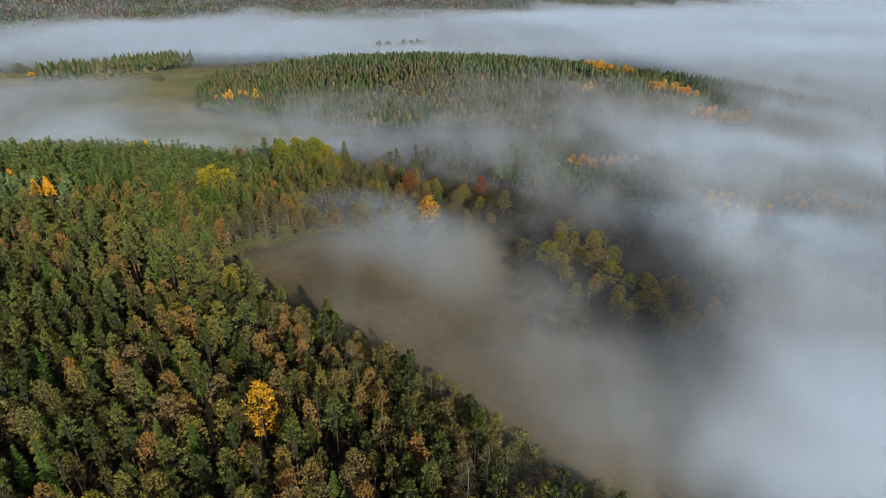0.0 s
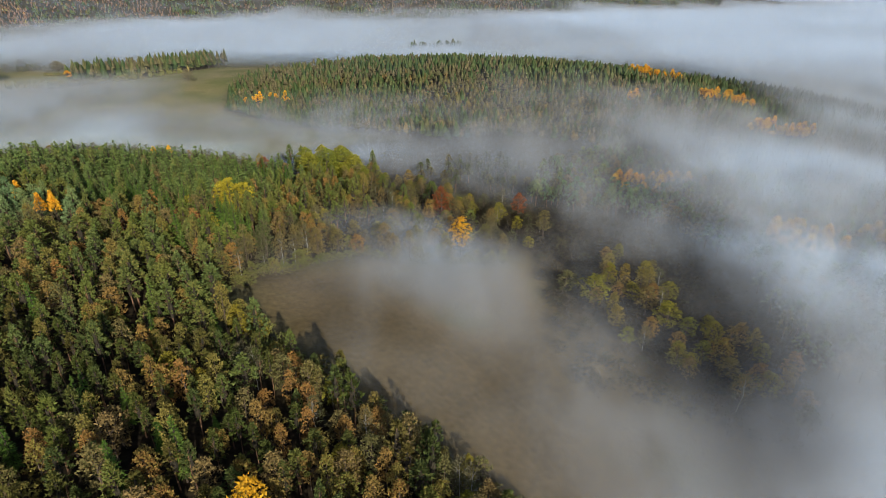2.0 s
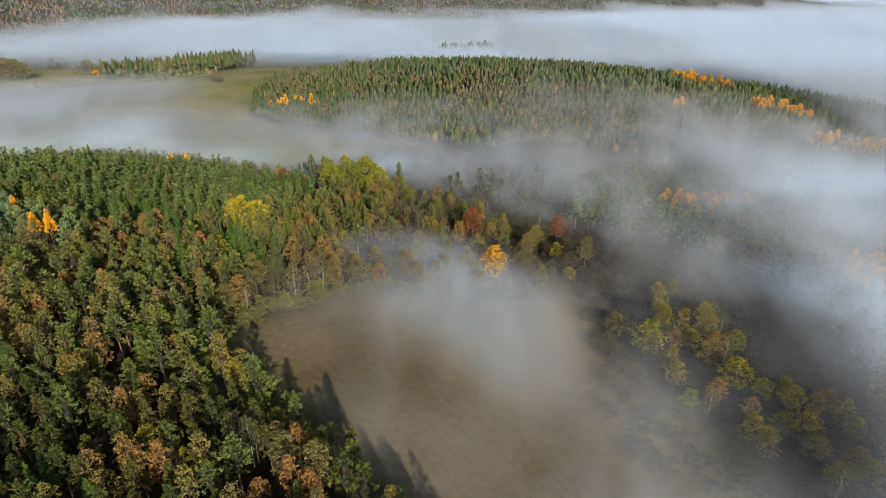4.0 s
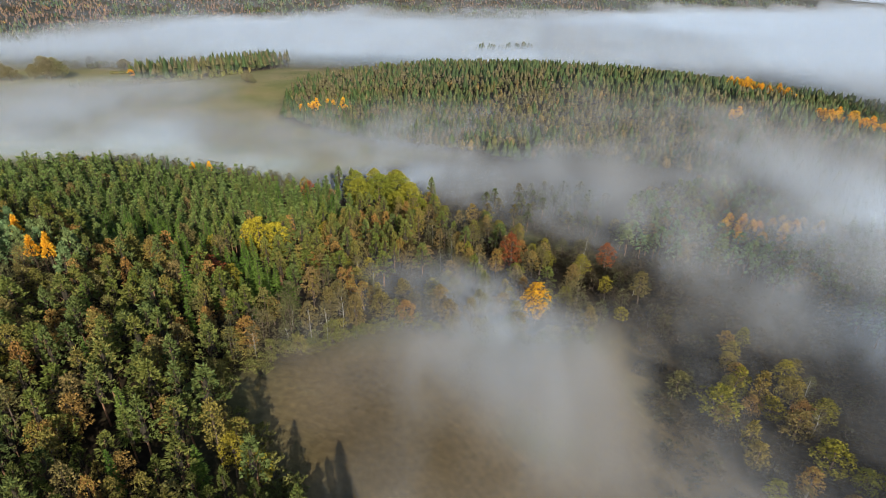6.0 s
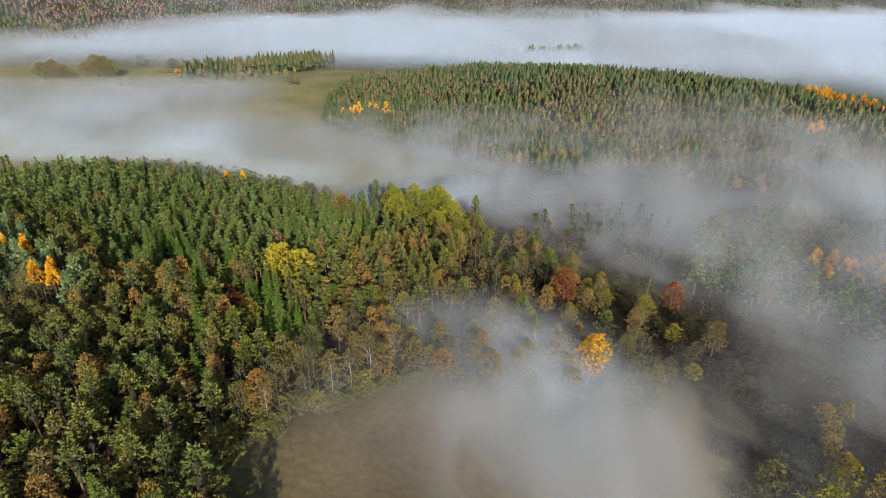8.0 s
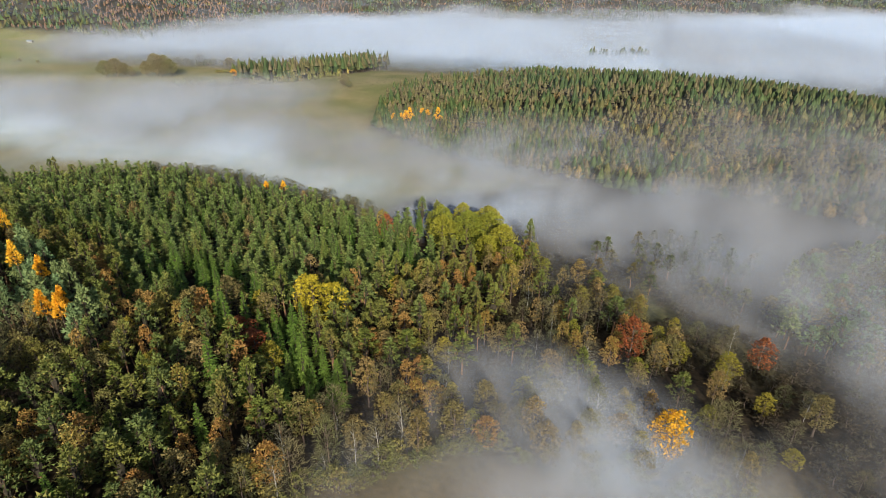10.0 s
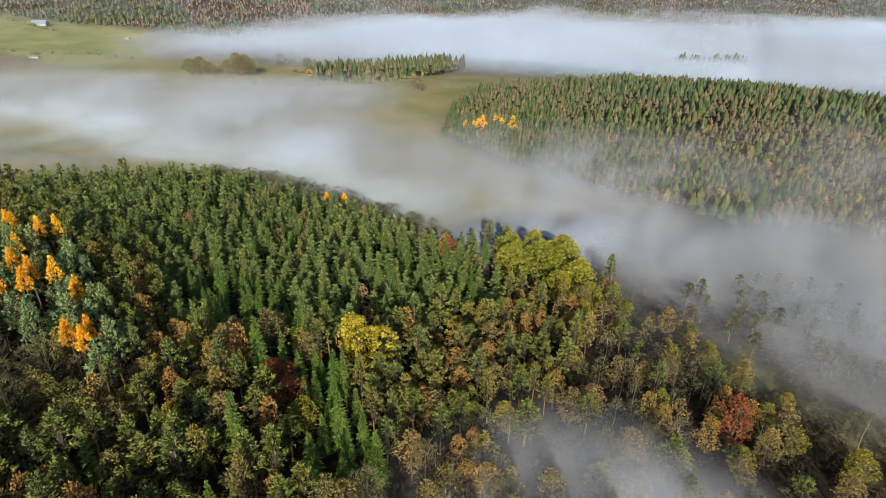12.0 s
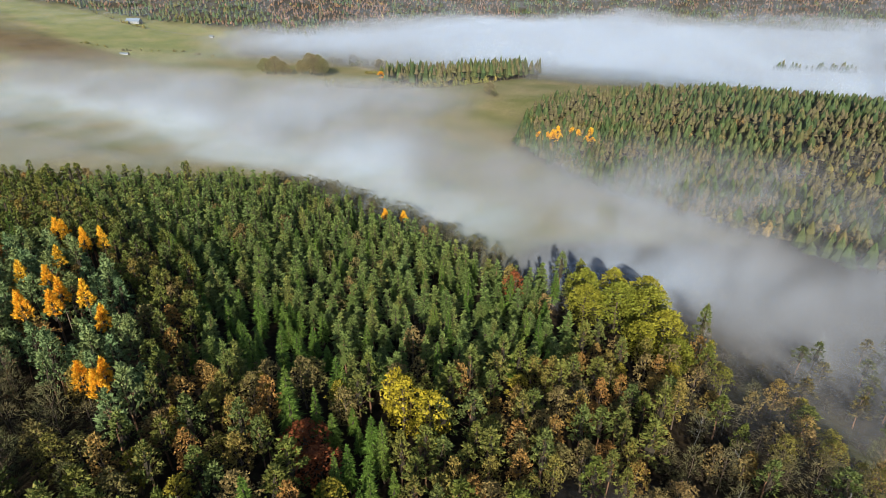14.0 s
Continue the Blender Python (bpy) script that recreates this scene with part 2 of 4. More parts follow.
def ground_material():
    mat, n, l, bsdf = material("ground_cover")
    geo = n.new("ShaderNodeNewGeometry")

    def noise_at(scale, detail=5):
        node = n.new("ShaderNodeTexNoise")
        node.inputs["Scale"].default_value, node.inputs["Detail"].default_value = scale, detail
        l.new(geo.outputs["Position"], node.inputs["Vector"])
        return node.outputs["Fac"]

    def attribute(name):
        node = n.new("ShaderNodeAttribute")
        node.attribute_name = name
        return node.outputs["Fac"]

    def blend(fac, a, b):
        node = n.new("ShaderNodeMix")
        node.data_type = "RGBA"
        l.new(fac, node.inputs[0])
        l.new(a, node.inputs[6])
        l.new(b, node.inputs[7])
        return node.outputs[2]

    broad, fine = noise_at(0.03), noise_at(0.6, 8)
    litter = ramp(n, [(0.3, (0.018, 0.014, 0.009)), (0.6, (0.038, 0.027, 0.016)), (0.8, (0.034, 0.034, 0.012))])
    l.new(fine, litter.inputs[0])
    grass = ramp(n, [(0.3, (0.145, 0.150, 0.052)), (0.5, (0.205, 0.185, 0.078)), (0.7, (0.260, 0.215, 0.105))])
    l.new(broad, grass.inputs[0])
    soil = ramp(n, [(0.35, (0.125, 0.088, 0.040)), (0.55, (0.172, 0.121, 0.055)), (0.75, (0.138, 0.121, 0.047))])
    l.new(broad, soil.inputs[0])
    furrow = n.new("ShaderNodeTexWave")
    furrow.inputs["Scale"].default_value, furrow.inputs["Distortion"].default_value = 0.16, 9.0
    furrow.inputs["Detail"].default_value, furrow.inputs["Detail Scale"].default_value = 2.0, 0.08
    turned = n.new("ShaderNodeMapping")
    turned.inputs["Rotation"].default_value = (0, 0, radians(-38))
    l.new(geo.outputs["Position"], turned.inputs[0])
    l.new(turned.outputs[0], furrow.inputs["Vector"])
    lined = n.new("ShaderNodeVectorMath")
    lined.operation = "SCALE"
    l.new(soil.outputs[0], lined.inputs[0])
    l.new(maths(n, l, "ADD", 0.88, maths(n, l, "MULTIPLY", furrow.outputs["Fac"], maths(n, l, "MULTIPLY", broad, 0.11))), lined.inputs["Scale"])
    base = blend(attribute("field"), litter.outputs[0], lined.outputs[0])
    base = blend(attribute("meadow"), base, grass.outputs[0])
    lush = ramp(n, [(0.3, (0.175, 0.195, 0.070)), (0.5, (0.225, 0.228, 0.088)), (0.7, (0.275, 0.250, 0.112))])
    l.new(broad, lush.inputs[0])
    base = blend(attribute("pasture"), base, lush.outputs[0])
    spot = n.new("ShaderNodeVectorMath")
    spot.operation = "SCALE"
    l.new(base, spot.inputs[0])
    l.new(maths(n, l, "ADD", 0.6, maths(n, l, "MULTIPLY", fine, 0.8)), spot.inputs["Scale"])
    l.new(spot.outputs[0], bsdf.inputs["Base Color"])
    bsdf.inputs["Roughness"].default_value = 0.95
    bsdf.inputs["Specular IOR Level"].default_value = 0.1
    rise = n.new("ShaderNodeBump")
    rise.inputs["Strength"].default_value, rise.inputs["Distance"].default_value = 0.6, 0.4
    l.new(fine, rise.inputs["Height"])
    l.new(rise.outputs[0], bsdf.inputs["Normal"])
    return mat


FIELD = [(42, 60), (28, 73), (17, 83), (6, 93), (-10, 105), (-30, 121), (-54, 139), (-66, 150), (-69, 158), (-64, 170), (-56, 182), (-40, 196),
         (-8, 200), (12, 206), (18, 220), (30, 210), (28, 180), (39, 159), (59, 133), (78, 118), (110, 120), (130, 20), (45, 20)]
gx, gy, quads = lattice(growing(-430, 260, 6, -4900, 4900, 1.12), growing(20, 720, 6, -1500, 4950, 1.12))
gz = ground_z(gx, gy)
me = mesh_from("ground", np.stack([gx, gy, gz], 1), quads, [ground_material()], True)
dark_floor = inside(gx, gy, WOOD) | inside(gx, gy, HILL) | inside(gx, gy, EAST)
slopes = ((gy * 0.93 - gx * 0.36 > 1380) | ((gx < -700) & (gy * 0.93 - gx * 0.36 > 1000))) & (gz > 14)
# far slopes and the hollow beyond the wood take the dark floor colour too
dark_floor = dark_floor | slopes | inside(gx, gy, [(-125, 300), (-60, 312), (30, 262), (90, 240), (150, 330), (90, 400), (-60, 400), (-130, 345)])
acre = inside(gx, gy, FIELD) | inside(gx, gy, [(-760, 440), (-900, 420), (-1100, 450), (-1000, 500), (-840, 520), (-760, 520)])


def soft(values, rounds=2):
    """Even out the bounds between covers."""
    g = values.reshape(len(np.unique(gy)), -1)
    for _ in range(rounds):
        p = np.pad(g, 1, mode="edge")
        g = (2 * g + p[:-2, 1:-1] + p[2:, 1:-1] + p[1:-1, :-2] + p[1:-1, 2:]) / 6
    return g.ravel()


point_values(me, "pasture", soft((inside(gx, gy, [(-680, 530), (-1700, 530), (-1700, 900), (-1100, 900), (-720, 640)]) & ~slopes & ~acre).astype(float)))
point_values(me, "field", soft(acre.astype(float), 1))
# ground just east of the field also keeps the dark floor colour
point_values(me, "meadow", soft(0.12 * slopes + (~dark_floor & ~acre & ~inside(gx, gy, [(40, 110), (140, 90), (160, 330), (20, 280)])).astype(float)))
tagged(new("ground", me), "rolling valley ground with ploughed brown field, meadows and leaf litter", "ground", kind="structure")

# ---- trees ----
UPWARD = np.array([0.0, 0.0, 1.0])


def unit(v):
    return v / np.maximum(np.linalg.norm(v, axis=-1, keepdims=True), 1e-9)


def lump(r, low, high, profile, sides, rings, rough):
    """The dense body of a crown: rings of an uneven outline between low and high."""
    t = np.linspace(0.04, 0.97, rings)
    a = np.arange(sides) * 2 * math.pi / sides
    rad = profile(t)[:, None] * (1 + rough * r.normal(size=(rings, sides)))
    turn = a[None] + 0.4 * np.arange(rings)[:, None]
    z = (low + (high - low) * t)[:, None] + rough * 1.2 * r.normal(size=(rings, sides))
    v = np.stack([rad * np.cos(turn), rad * np.sin(turn), z], 2).reshape(-1, 3)
    f = []
    for k in range(rings - 1):
        for s in range(sides):
            p, q = k * sides + s, k * sides + (s + 1) % sides
            f += [(p, q, q + sides), (p, q + sides, p + sides)]
    top = (rings - 1) * sides
    f += [(top, top + s, top + s + 1) for s in range(1, sides - 1)]
    return v, np.array(f)


def clumps(r, centres, ways, radius, each, length, width, wild=0.35):
    """Bunches of small leaves round each centre: leaves lie like scales on the bunch, tips along its way."""
    c, d = np.repeat(centres, each, 0), np.repeat(ways, each, 0)
    big = np.repeat(np.broadcast_to(radius, len(centres)), each)[:, None]
    m = len(c)
    out = unit(r.normal(size=(m, 3)) + 0.75 * d + [0, 0, 0.35])
    place = c + out * big * (0.45 + 0.6 * r.random((m, 1))) * [1, 1, 0.8]
    tip = unit(0.7 * d + 0.55 * out + wild * r.normal(size=(m, 3)))
    side = unit(np.cross(tip, out + 0.5 * wild * r.normal(size=(m, 3))))
    size = (0.6 + 0.8 * r.random(m))[:, None]
    tri = np.stack([place - side * width * size, place + side * width * size, place + tip * length * size], 1)
    return tri.reshape(-1, 3), np.arange(3 * m).reshape(-1, 3)


def boughs(r, low, high, profile, count, lift, inner=0.62):
    """Bough ends all over a crown: places and ways, more of them where the crown is wide."""
    t = (np.arange(count) + r.random(count)) / count
    t = t ** 0.9
    a = np.arange(count) * 2.39996 + 0.5 * r.random(count)
    rad = profile(t) * (inner + (1.02 - inner) * r.random(count) ** 0.6)
    c = np.stack([rad * np.cos(a), rad * np.sin(a), low + (high - low) * t + 0.25 * r.normal(size=count)], 1)
    way = unit(np.stack([np.cos(a), np.sin(a), lift + 0.9 * t], 1))
    c, way = np.concatenate([c, [[0, 0, high - 0.5]]]), np.concatenate([way, [[0, 0, 1.0]]])
    return c, way


def tiered(r, low, high, wide, tiers, sides, power=0.9, sag=0.5):
    """A far conifer: ragged skirts of boughs, one above another, that narrow to the tip."""
    v, f = [], []
    step = (high - low) / tiers
    for k in range(tiers):
        t = k / tiers
        rad = wide * (1 - t) ** power * (0.8 + 0.35 * r.random(sides))
        a = np.arange(sides) * 2 * math.pi / sides + 0.8 * k + 0.35 * r.random(sides)
        z = low + (high - low) * t - sag * step * r.random(sides)
        base = len(v)
        v += [(rad[i] * math.cos(a[i]), rad[i] * math.sin(a[i]), z[i]) for i in range(sides)]
        v.append((0.15 * r.normal(), 0.15 * r.normal(), min(high, low + (high - low) * t + 2.1 * step)))
        f += [(base + i, base + (i + 1) % sides, base + sides) for i in range(sides)]
    return np.array(v, float), np.array(f)


def fronds(r, low, high, wide, tiers, arms, twigs, width, droop):
    """Tiers of drooping boughs that shorten to the tip, each a row of twigs."""
    t = np.repeat((np.arange(tiers) + 0.15) / tiers, arms)
    m = len(t)
    a = np.arange(m) * 2 * math.pi / arms + 0.9 * np.repeat(np.arange(tiers), arms) + 0.3 * r.normal(size=m)
    long = wide * (1 - t) ** 0.8 * np.minimum(1, 0.7 + 3 * t) * (0.75 + 0.4 * r.random(m)) + 0.15
    z = low + (high - low) * t + 0.2 * r.normal(size=m)
    way = np.stack([np.cos(a), np.sin(a), -droop * (1 - 1.4 * t)], 1)
    tris = []
    for k in range(twigs):
        s = (0.25 + 0.75 * k / max(1, twigs - 1))
        turn = (0.75 if k % 2 else -0.75) * (1 if k < twigs - 1 else 0.05) + 0.15 * r.normal(size=m)
        foot = np.stack([np.zeros(m), np.zeros(m), z], 1) + way * (long * s * 0.72)[:, None]
        go = np.stack([np.cos(a + turn), np.sin(a + turn), way[:, 2] + 0.12 * r.normal(size=m)], 1)
        size = (long * (0.46 - 0.16 * s) + 0.16)[:, None]
        side = unit(np.cross(go, UPWARD + 0.4 * r.normal(size=(m, 3))))
        wd = (width * (0.45 + 0.55 * long / wide) * (0.8 + 0.4 * r.random(m)))[:, None]
        tris.append(np.stack([foot - side * wd, foot + side * wd, foot + go * size], 1))
    v = np.concatenate(tris).reshape(-1, 3)
    lead = np.array([[-0.12, 0, high - 0.9], [0.12, 0, high - 0.9], [0, 0, high + 0.5], [0, -0.12, high - 0.9], [0, 0.12, high - 0.9], [0, 0, high + 0.5]])
    v = np.concatenate([v, lead])
    return v, np.arange(len(v)).reshape(-1, 3)


def tube(points, radii, sides=5):
    if sides == 3 and len(points) == 3:
        points, radii = (points[0], points[2]), (radii[0], radii[2])
    points = np.asarray(points, float)
    rings = []
    for p, rad in zip(points, radii):
        a = np.arange(sides) * 2 * math.pi / sides
        rings.append(np.stack([p[0] + rad * np.cos(a), p[1] + rad * np.sin(a), np.full(sides, p[2])], 1))
    f = []
    for k in range(len(points) - 1):
        for s in range(sides):
            a, b = k * sides + s, k * sides + (s + 1) % sides
            f += [(a, b, b + sides), (a, b + sides, a + sides)]
    return np.concatenate(rings), np.array(f)


def joined(parts):
    v, f, base = [], [], 0
    for pv, pf in parts:
        v.append(pv)
        f.append(pf + base)
        base += len(pv)
    return np.concatenate(v), np.concatenate(f)


def tree_shape(kind, seed, detail):
    """Trunk and crown of one tree, foot at the origin: (verts, faces) each. detail 2: near, 1: middle, 0: far."""
    r = np.random.default_rng(seed)
    level = 2 - detail
    sides, rings = ((6, 5), (6, 5), (5, 4), (4, 3))[level]
    core = (0.27, 0.34, 0.66, 0.9)[level]
    stem = 1.0
    inner, crown = [], []
    if kind in ("pine", "blue_pine", "fir"):
        high = 14.6 * (0.93 + 0.14 * r.random()) * (0.90 if kind == "blue_pine" else 1)
        low, wide = high * (0.38 + 0.10 * r.random()), (2.4 if kind == "fir" else 2.5) + 0.5 * r.random()
        power, wave = (0.60 if kind == "pine" else 0.86) + 0.25 * r.random(), r.random() * 6

        def profile(t):
            return wide * (1 - np.clip(t, 0, 1)) ** power * np.minimum(1, 0.6 + 2.6 * t) * (1 + 0.12 * np.sin(t * 13 + wave))

        if level > 1:
            crown.append(tiered(r, low * 0.8, high, wide * 1.05, 4 if level == 2 else 2, 8 if level == 2 else 5, 0.75))
        else:
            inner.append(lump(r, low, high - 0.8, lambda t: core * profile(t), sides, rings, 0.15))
            if kind == "fir":
                crown.append(fronds(r, low * 0.7, high, wide * 1.02, (13, 11)[level], (9, 8)[level], (5, 4)[level], (0.22, 0.28)[level], 0.34))
            c, way = boughs(r, low, high, profile, (12, 9)[level] if kind == "fir" else (34, 24)[level], 0.45, 0.45)
            crown.append(clumps(r, c, way, 0.50 + 0.30 * r.random(len(c)), (19, 12)[level], (0.50, 0.66)[level], (0.19, 0.26)[level]))
    elif kind in ("spruce", "larch"):
        high, low, wide = (14.2, 2.6, 2.4 + 0.4 * r.random()) if kind == "spruce" else (15.4, 9.7 if detail == 2 else 8.4, 1.95)
        high *= 0.9 + 0.2 * r.random()

        def profile(t):
            return wide * (1 - np.clip(t, 0, 1)) ** 0.85 * np.minimum(1, 0.6 + 4 * t)

        if level > 1:
            crown.append(tiered(r, low, high, wide, 5 if level == 2 else 2, 7 if level == 2 else 5))
        elif kind == "spruce":
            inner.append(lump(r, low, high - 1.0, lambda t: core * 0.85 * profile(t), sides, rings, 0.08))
            crown.append(fronds(r, low, high, wide, (17, 13)[level], (9, 8)[level], (5, 4)[level], (0.17, 0.22)[level], 0.42))
        else:
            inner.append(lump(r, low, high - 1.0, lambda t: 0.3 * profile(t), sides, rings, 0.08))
            c, way = boughs(r, low, high, profile, (70, 40)[level], 0.25, 0.45)
            crown.append(clumps(r, c, way, 0.45, (12, 9)[level], (0.5, 0.7)[level], (0.17, 0.24)[level]))
    else:
        # broad crowns: "broadleaf", "birch" (nearly bare), "oak" (wide and full), "shrub"
        high, low, wide, n = {"broadleaf": (12.2, 3.0, 2.6, 56), "birch": (14.0, 3.2, 2.0, 52), "oak": (13.0, 2.5, 4.2, 110), "shrub": (4.2, 0.4, 1.8, 22)}[kind]
        high *= 0.9 + 0.2 * r.random()
        wave = r.random() * 6
        n = int(n * (1.15, 0.75, 0.22, 0)[level])

        def profile(t):
            return wide * np.minimum(1, 0.5 + 1.6 * t) * np.clip(1 - np.clip(t, 0, 1) ** 2.4, 0.01, 1) ** 0.6 * (1 + 0.10 * np.sin(t * 11 + wave))

        c, way = boughs(r, low, high, profile, n, 0.4, 0.3 if kind == "birch" else (0.25, 0.25, 0.55, 0.55)[level])
        size = {"broadleaf": 0.62, "birch": 0.70, "oak": 0.8, "shrub": 0.5}[kind] + 0.16 * r.random(len(c))
        each = {"broadleaf": (16, 10, 4, 1), "birch": (11, 7, 3, 1), "oak": (20, 10, 3, 1), "shrub": (12, 8, 3, 1)}[kind][level]
        long, width = {"broadleaf": (0.36, 0.16), "birch": (0.75, 0.045), "oak": (0.40, 0.18), "shrub": (0.36, 0.15)}[kind]
        grow = (1, 1.35, 2.4, 4.0)[level]
        crown = [clumps(r, c, way, size, each, long * (min(grow, 1.5) if kind == "birch" else grow), width * ((1, 1.6, 6.0, 14)[level] if kind == "birch" else grow), 0.35 if kind == "birch" else 1.0)]
        if level > 2 or (kind != "birch" and level == 2):
            crown.append(lump(r, low, high - 0.6, lambda t: (0.34, 0.42, 0.66, 0.9)[level] * profile(t), sides, rings, 0.2))
        stem = {"shrub": 0.6, "birch": 0.42}.get(kind, 1)
    # core faces that take the shade-dark inner colour
    shade_core = sum(len(f) for _, f in inner)
    crown = joined(inner + crown)
    lean = r.normal(size=2) * (0.3 if kind not in ("spruce", "larch") else 0.05)
    trunk = [tube([(0, 0, -0.6), (lean[0], lean[1], high * 0.5), (lean[0] * 0.5, 0, high * 0.92)], (0.21 * stem, 0.15 * stem, 0.03), 5 if detail > 0 else 3)]
    if detail > 0 and kind not in ("spruce", "larch"):
        for k in range((12, 5)[level] * (2 if kind == "birch" and level == 0 else 1)):
            a, z1 = k * 2.4, low + (high - low) * (0.1 + 0.75 * r.random())
            far_out = 0.85 * float(profile(np.array((z1 - low) / (high - low))))
            trunk.append(tube([(lean[0] * 0.7, lean[1] * 0.7, z1 - 1.6 * stem - 0.4), (far_out * math.cos(a), far_out * math.sin(a), z1)], (0.07 * stem, 0.02), 3))
    if detail < 0:
        trunk = [(trunk[0][0][:3], np.array([(0, 1, 2)]))]
    return joined(trunk), crown, np.arange(len(crown[1])) < shade_core


SPECIES = {
    # kind: shape, leaf, bark, name, label, category
    "pine": ("pine", PINE_LEAF, PINE_BARK, "scots_pine", "tall green Scots pine with a bare lower trunk in dense woodland", "tree"),
    "dark": ("pine", DARK_LEAF, PINE_BARK, "pine_tree", "dark green Scots pine in a close stand by the field", "tree"),
    "blue": ("blue_pine", BLUE_LEAF, PINE_BARK, "pine_tree", "young blue-green pine in a dense plantation", "tree"),
    "deep": ("fir", DEEP_LEAF, PINE_BARK, "fir_tree", "deep green full-crowned conifer on the wood's crest", "tree"),
    "spruce": ("spruce", SPRUCE_LEAF, BARK, "spruce_tree", "slender dark green spruce with drooping branches in the wood", "tree"),
    "larch": ("larch", LARCH_LEAF, BARK, "larch_tree", "bright orange-gold autumn larch among green pines", "tree"),
    "mixed": ("broadleaf", MIXED_LEAF, BARK, "broadleaf_tree", "thin broadleaf tree in brown and olive autumn leaf", "tree"),
    "green": ("broadleaf", OLIVE_LEAF, BARK, "poplar_tree", "broadleaf tree still in yellow-green leaf", "tree"),
    "oak": ("oak", GREEN_LEAF, BARK, "oak_tree", "big full-crowned yellow-green oak at the wood's end", "tree"),
    "gold": ("broadleaf", GOLD_LEAF, BARK, "maple_tree", "golden yellow autumn maple rising out of mist", "tree"),
    "yellow": ("broadleaf", YELLOW_LEAF, BARK, "lime_tree", "broadleaf tree in bright yellow-green autumn leaf", "tree"),
    "red": ("broadleaf", RED_LEAF, BARK, "beech_tree", "russet red autumn beech in mist", "tree"),
    "birch": ("birch", TWIG, BIRCH_BARK, "birch_tree", "nearly bare birch with white trunk at the field's edge", "tree"),
    "bare": ("birch", BARE_TWIG, BARK, "bare_tree", "leafless grey-brown young tree on the misty hillside", "tree"),
    "brown": ("broadleaf", BROWN_LEAF, BARK, "autumn_tree", "thin broadleaf tree in dull brown leaf", "tree"),
    "grove": ("oak", MEADOW_TWIG, BARK, "meadow_tree", "broad brown tree with bare twigs on the meadow", "tree"),
    "slim": ("spruce", HILL_LEAF, BARK, "conifer", "slim dark olive conifer", "tree"),
    "crowned": ("fir", HILL_LEAF, BARK, "conifer_tree", "full-crowned dark olive conifer", "tree"),
    "russet": ("broadleaf", RUSSET_LEAF, BARK, "autumn_tree", "broadleaf tree in pinkish brown leaf", "tree"),
    "young": ("larch", PALE_TWIG, BARK, "young_larch", "slim olive-brown young larch", "tree"),
    "scrub": ("shrub", SCRUB_LEAF, BARK, "scrub", "low scrub with shade-dark twigs", "shrub"),
    "shrub": ("shrub", SHRUB_LEAF, BARK, "shrub", "low olive shrub at the wood's edge", "shrub"),
}
SHAPES = {}


def shape(kind, detail, variant):
    key = (kind, detail, variant)
    if key not in SHAPES:
        SHAPES[key] = tree_shape(SPECIES[kind][0], 101 + 13 * variant + 7 * len(kind), detail)
    return SHAPES[key]


MODELS = {}


def plant(kind, variant, x, y, scale, turn, group):
    """One tree as a thing of its own: root, trunk, crown."""
    key = (kind, variant)
    m = Matrix.Translation((x, y, float(ground_z(x, y)))) @ Matrix.Rotation(turn, 4, "Z") @ Matrix.Diagonal((scale[0], scale[0], scale[1], 1))
    if key in MODELS:
        return copy_thing(MODELS[key], m)
    _, leaf, bark, name, label, category = SPECIES[kind]
    (tv, tf), (cv, cf), shade_core = shape(kind, 2, variant)
    root = tagged(new(name), label, category, group)
    root.matrix_basis = m
    new("trunk", mesh_from("trunk", tv, tf, [bark])).parent = root
    new("crown", mesh_from("crown", cv, cf, [leaf, CROWN_SHADE], False, shade_core.astype(int))).parent = root
    root.scale = (1, 1, 1)
    MODELS[key] = root
    root.matrix_basis = m
    return root


def woodland(name, label, kind, detail, xs, ys, scales, variants=3):
    """Trees past counting, joined into one object."""
    if not len(xs):
        return None
    r = np.random.default_rng(len(xs) + 31)
    verts, faces, slots, vary, base = [], [], [], [], 0
    zs = ground_z(xs, ys)
    for x, y, z, s in zip(xs, ys, zs, scales):
        (tv, tf), (cv, cf), shade_core = shape(kind, detail, int(r.integers(variants)))
        v, f = np.concatenate([tv, cv]), np.concatenate([tf, cf + len(tv)])
        a = r.random() * 6.283
        ca, sa = math.cos(a) * s[0], math.sin(a) * s[0]
        verts.append(np.stack([x + v[:, 0] * ca - v[:, 1] * sa, y + v[:, 0] * sa + v[:, 1] * ca, z + v[:, 2] * s[1]], 1))
        faces.append(f + base)
        slots.append(np.concatenate([np.zeros(len(tf), int), 1 + shade_core]))
        vary.append(np.full(len(v), r.random()))
        base += len(v)
    me = mesh_from(name, np.concatenate(verts), np.concatenate(faces), [SPECIES[kind][2], SPECIES[kind][1], CROWN_SHADE], False, np.concatenate(slots))
    point_values(me, "vary", np.concatenate(vary))
    return tagged(new(name, me), label, "woodland", kind="stuff")


def scattered(corners, step, keep=0.96, seed=1):
    r = np.random.default_rng(seed)
    xs, ys = [c[0] for c in corners], [c[1] for c in corners]
    ax, ay = np.meshgrid(np.arange(min(xs), max(xs), step), np.arange(min(ys), max(ys), step * 0.9))
    ax = ax + (np.arange(len(ax)) % 2)[:, None] * step / 2
    ax, ay = ax.ravel() + r.normal(size=ax.size) * step * 0.2, ay.ravel() + r.normal(size=ay.size) * step * 0.2
    ok = inside(ax, ay, corners) & (r.random(ax.size) < keep)
    return ax[ok], ay[ok], r


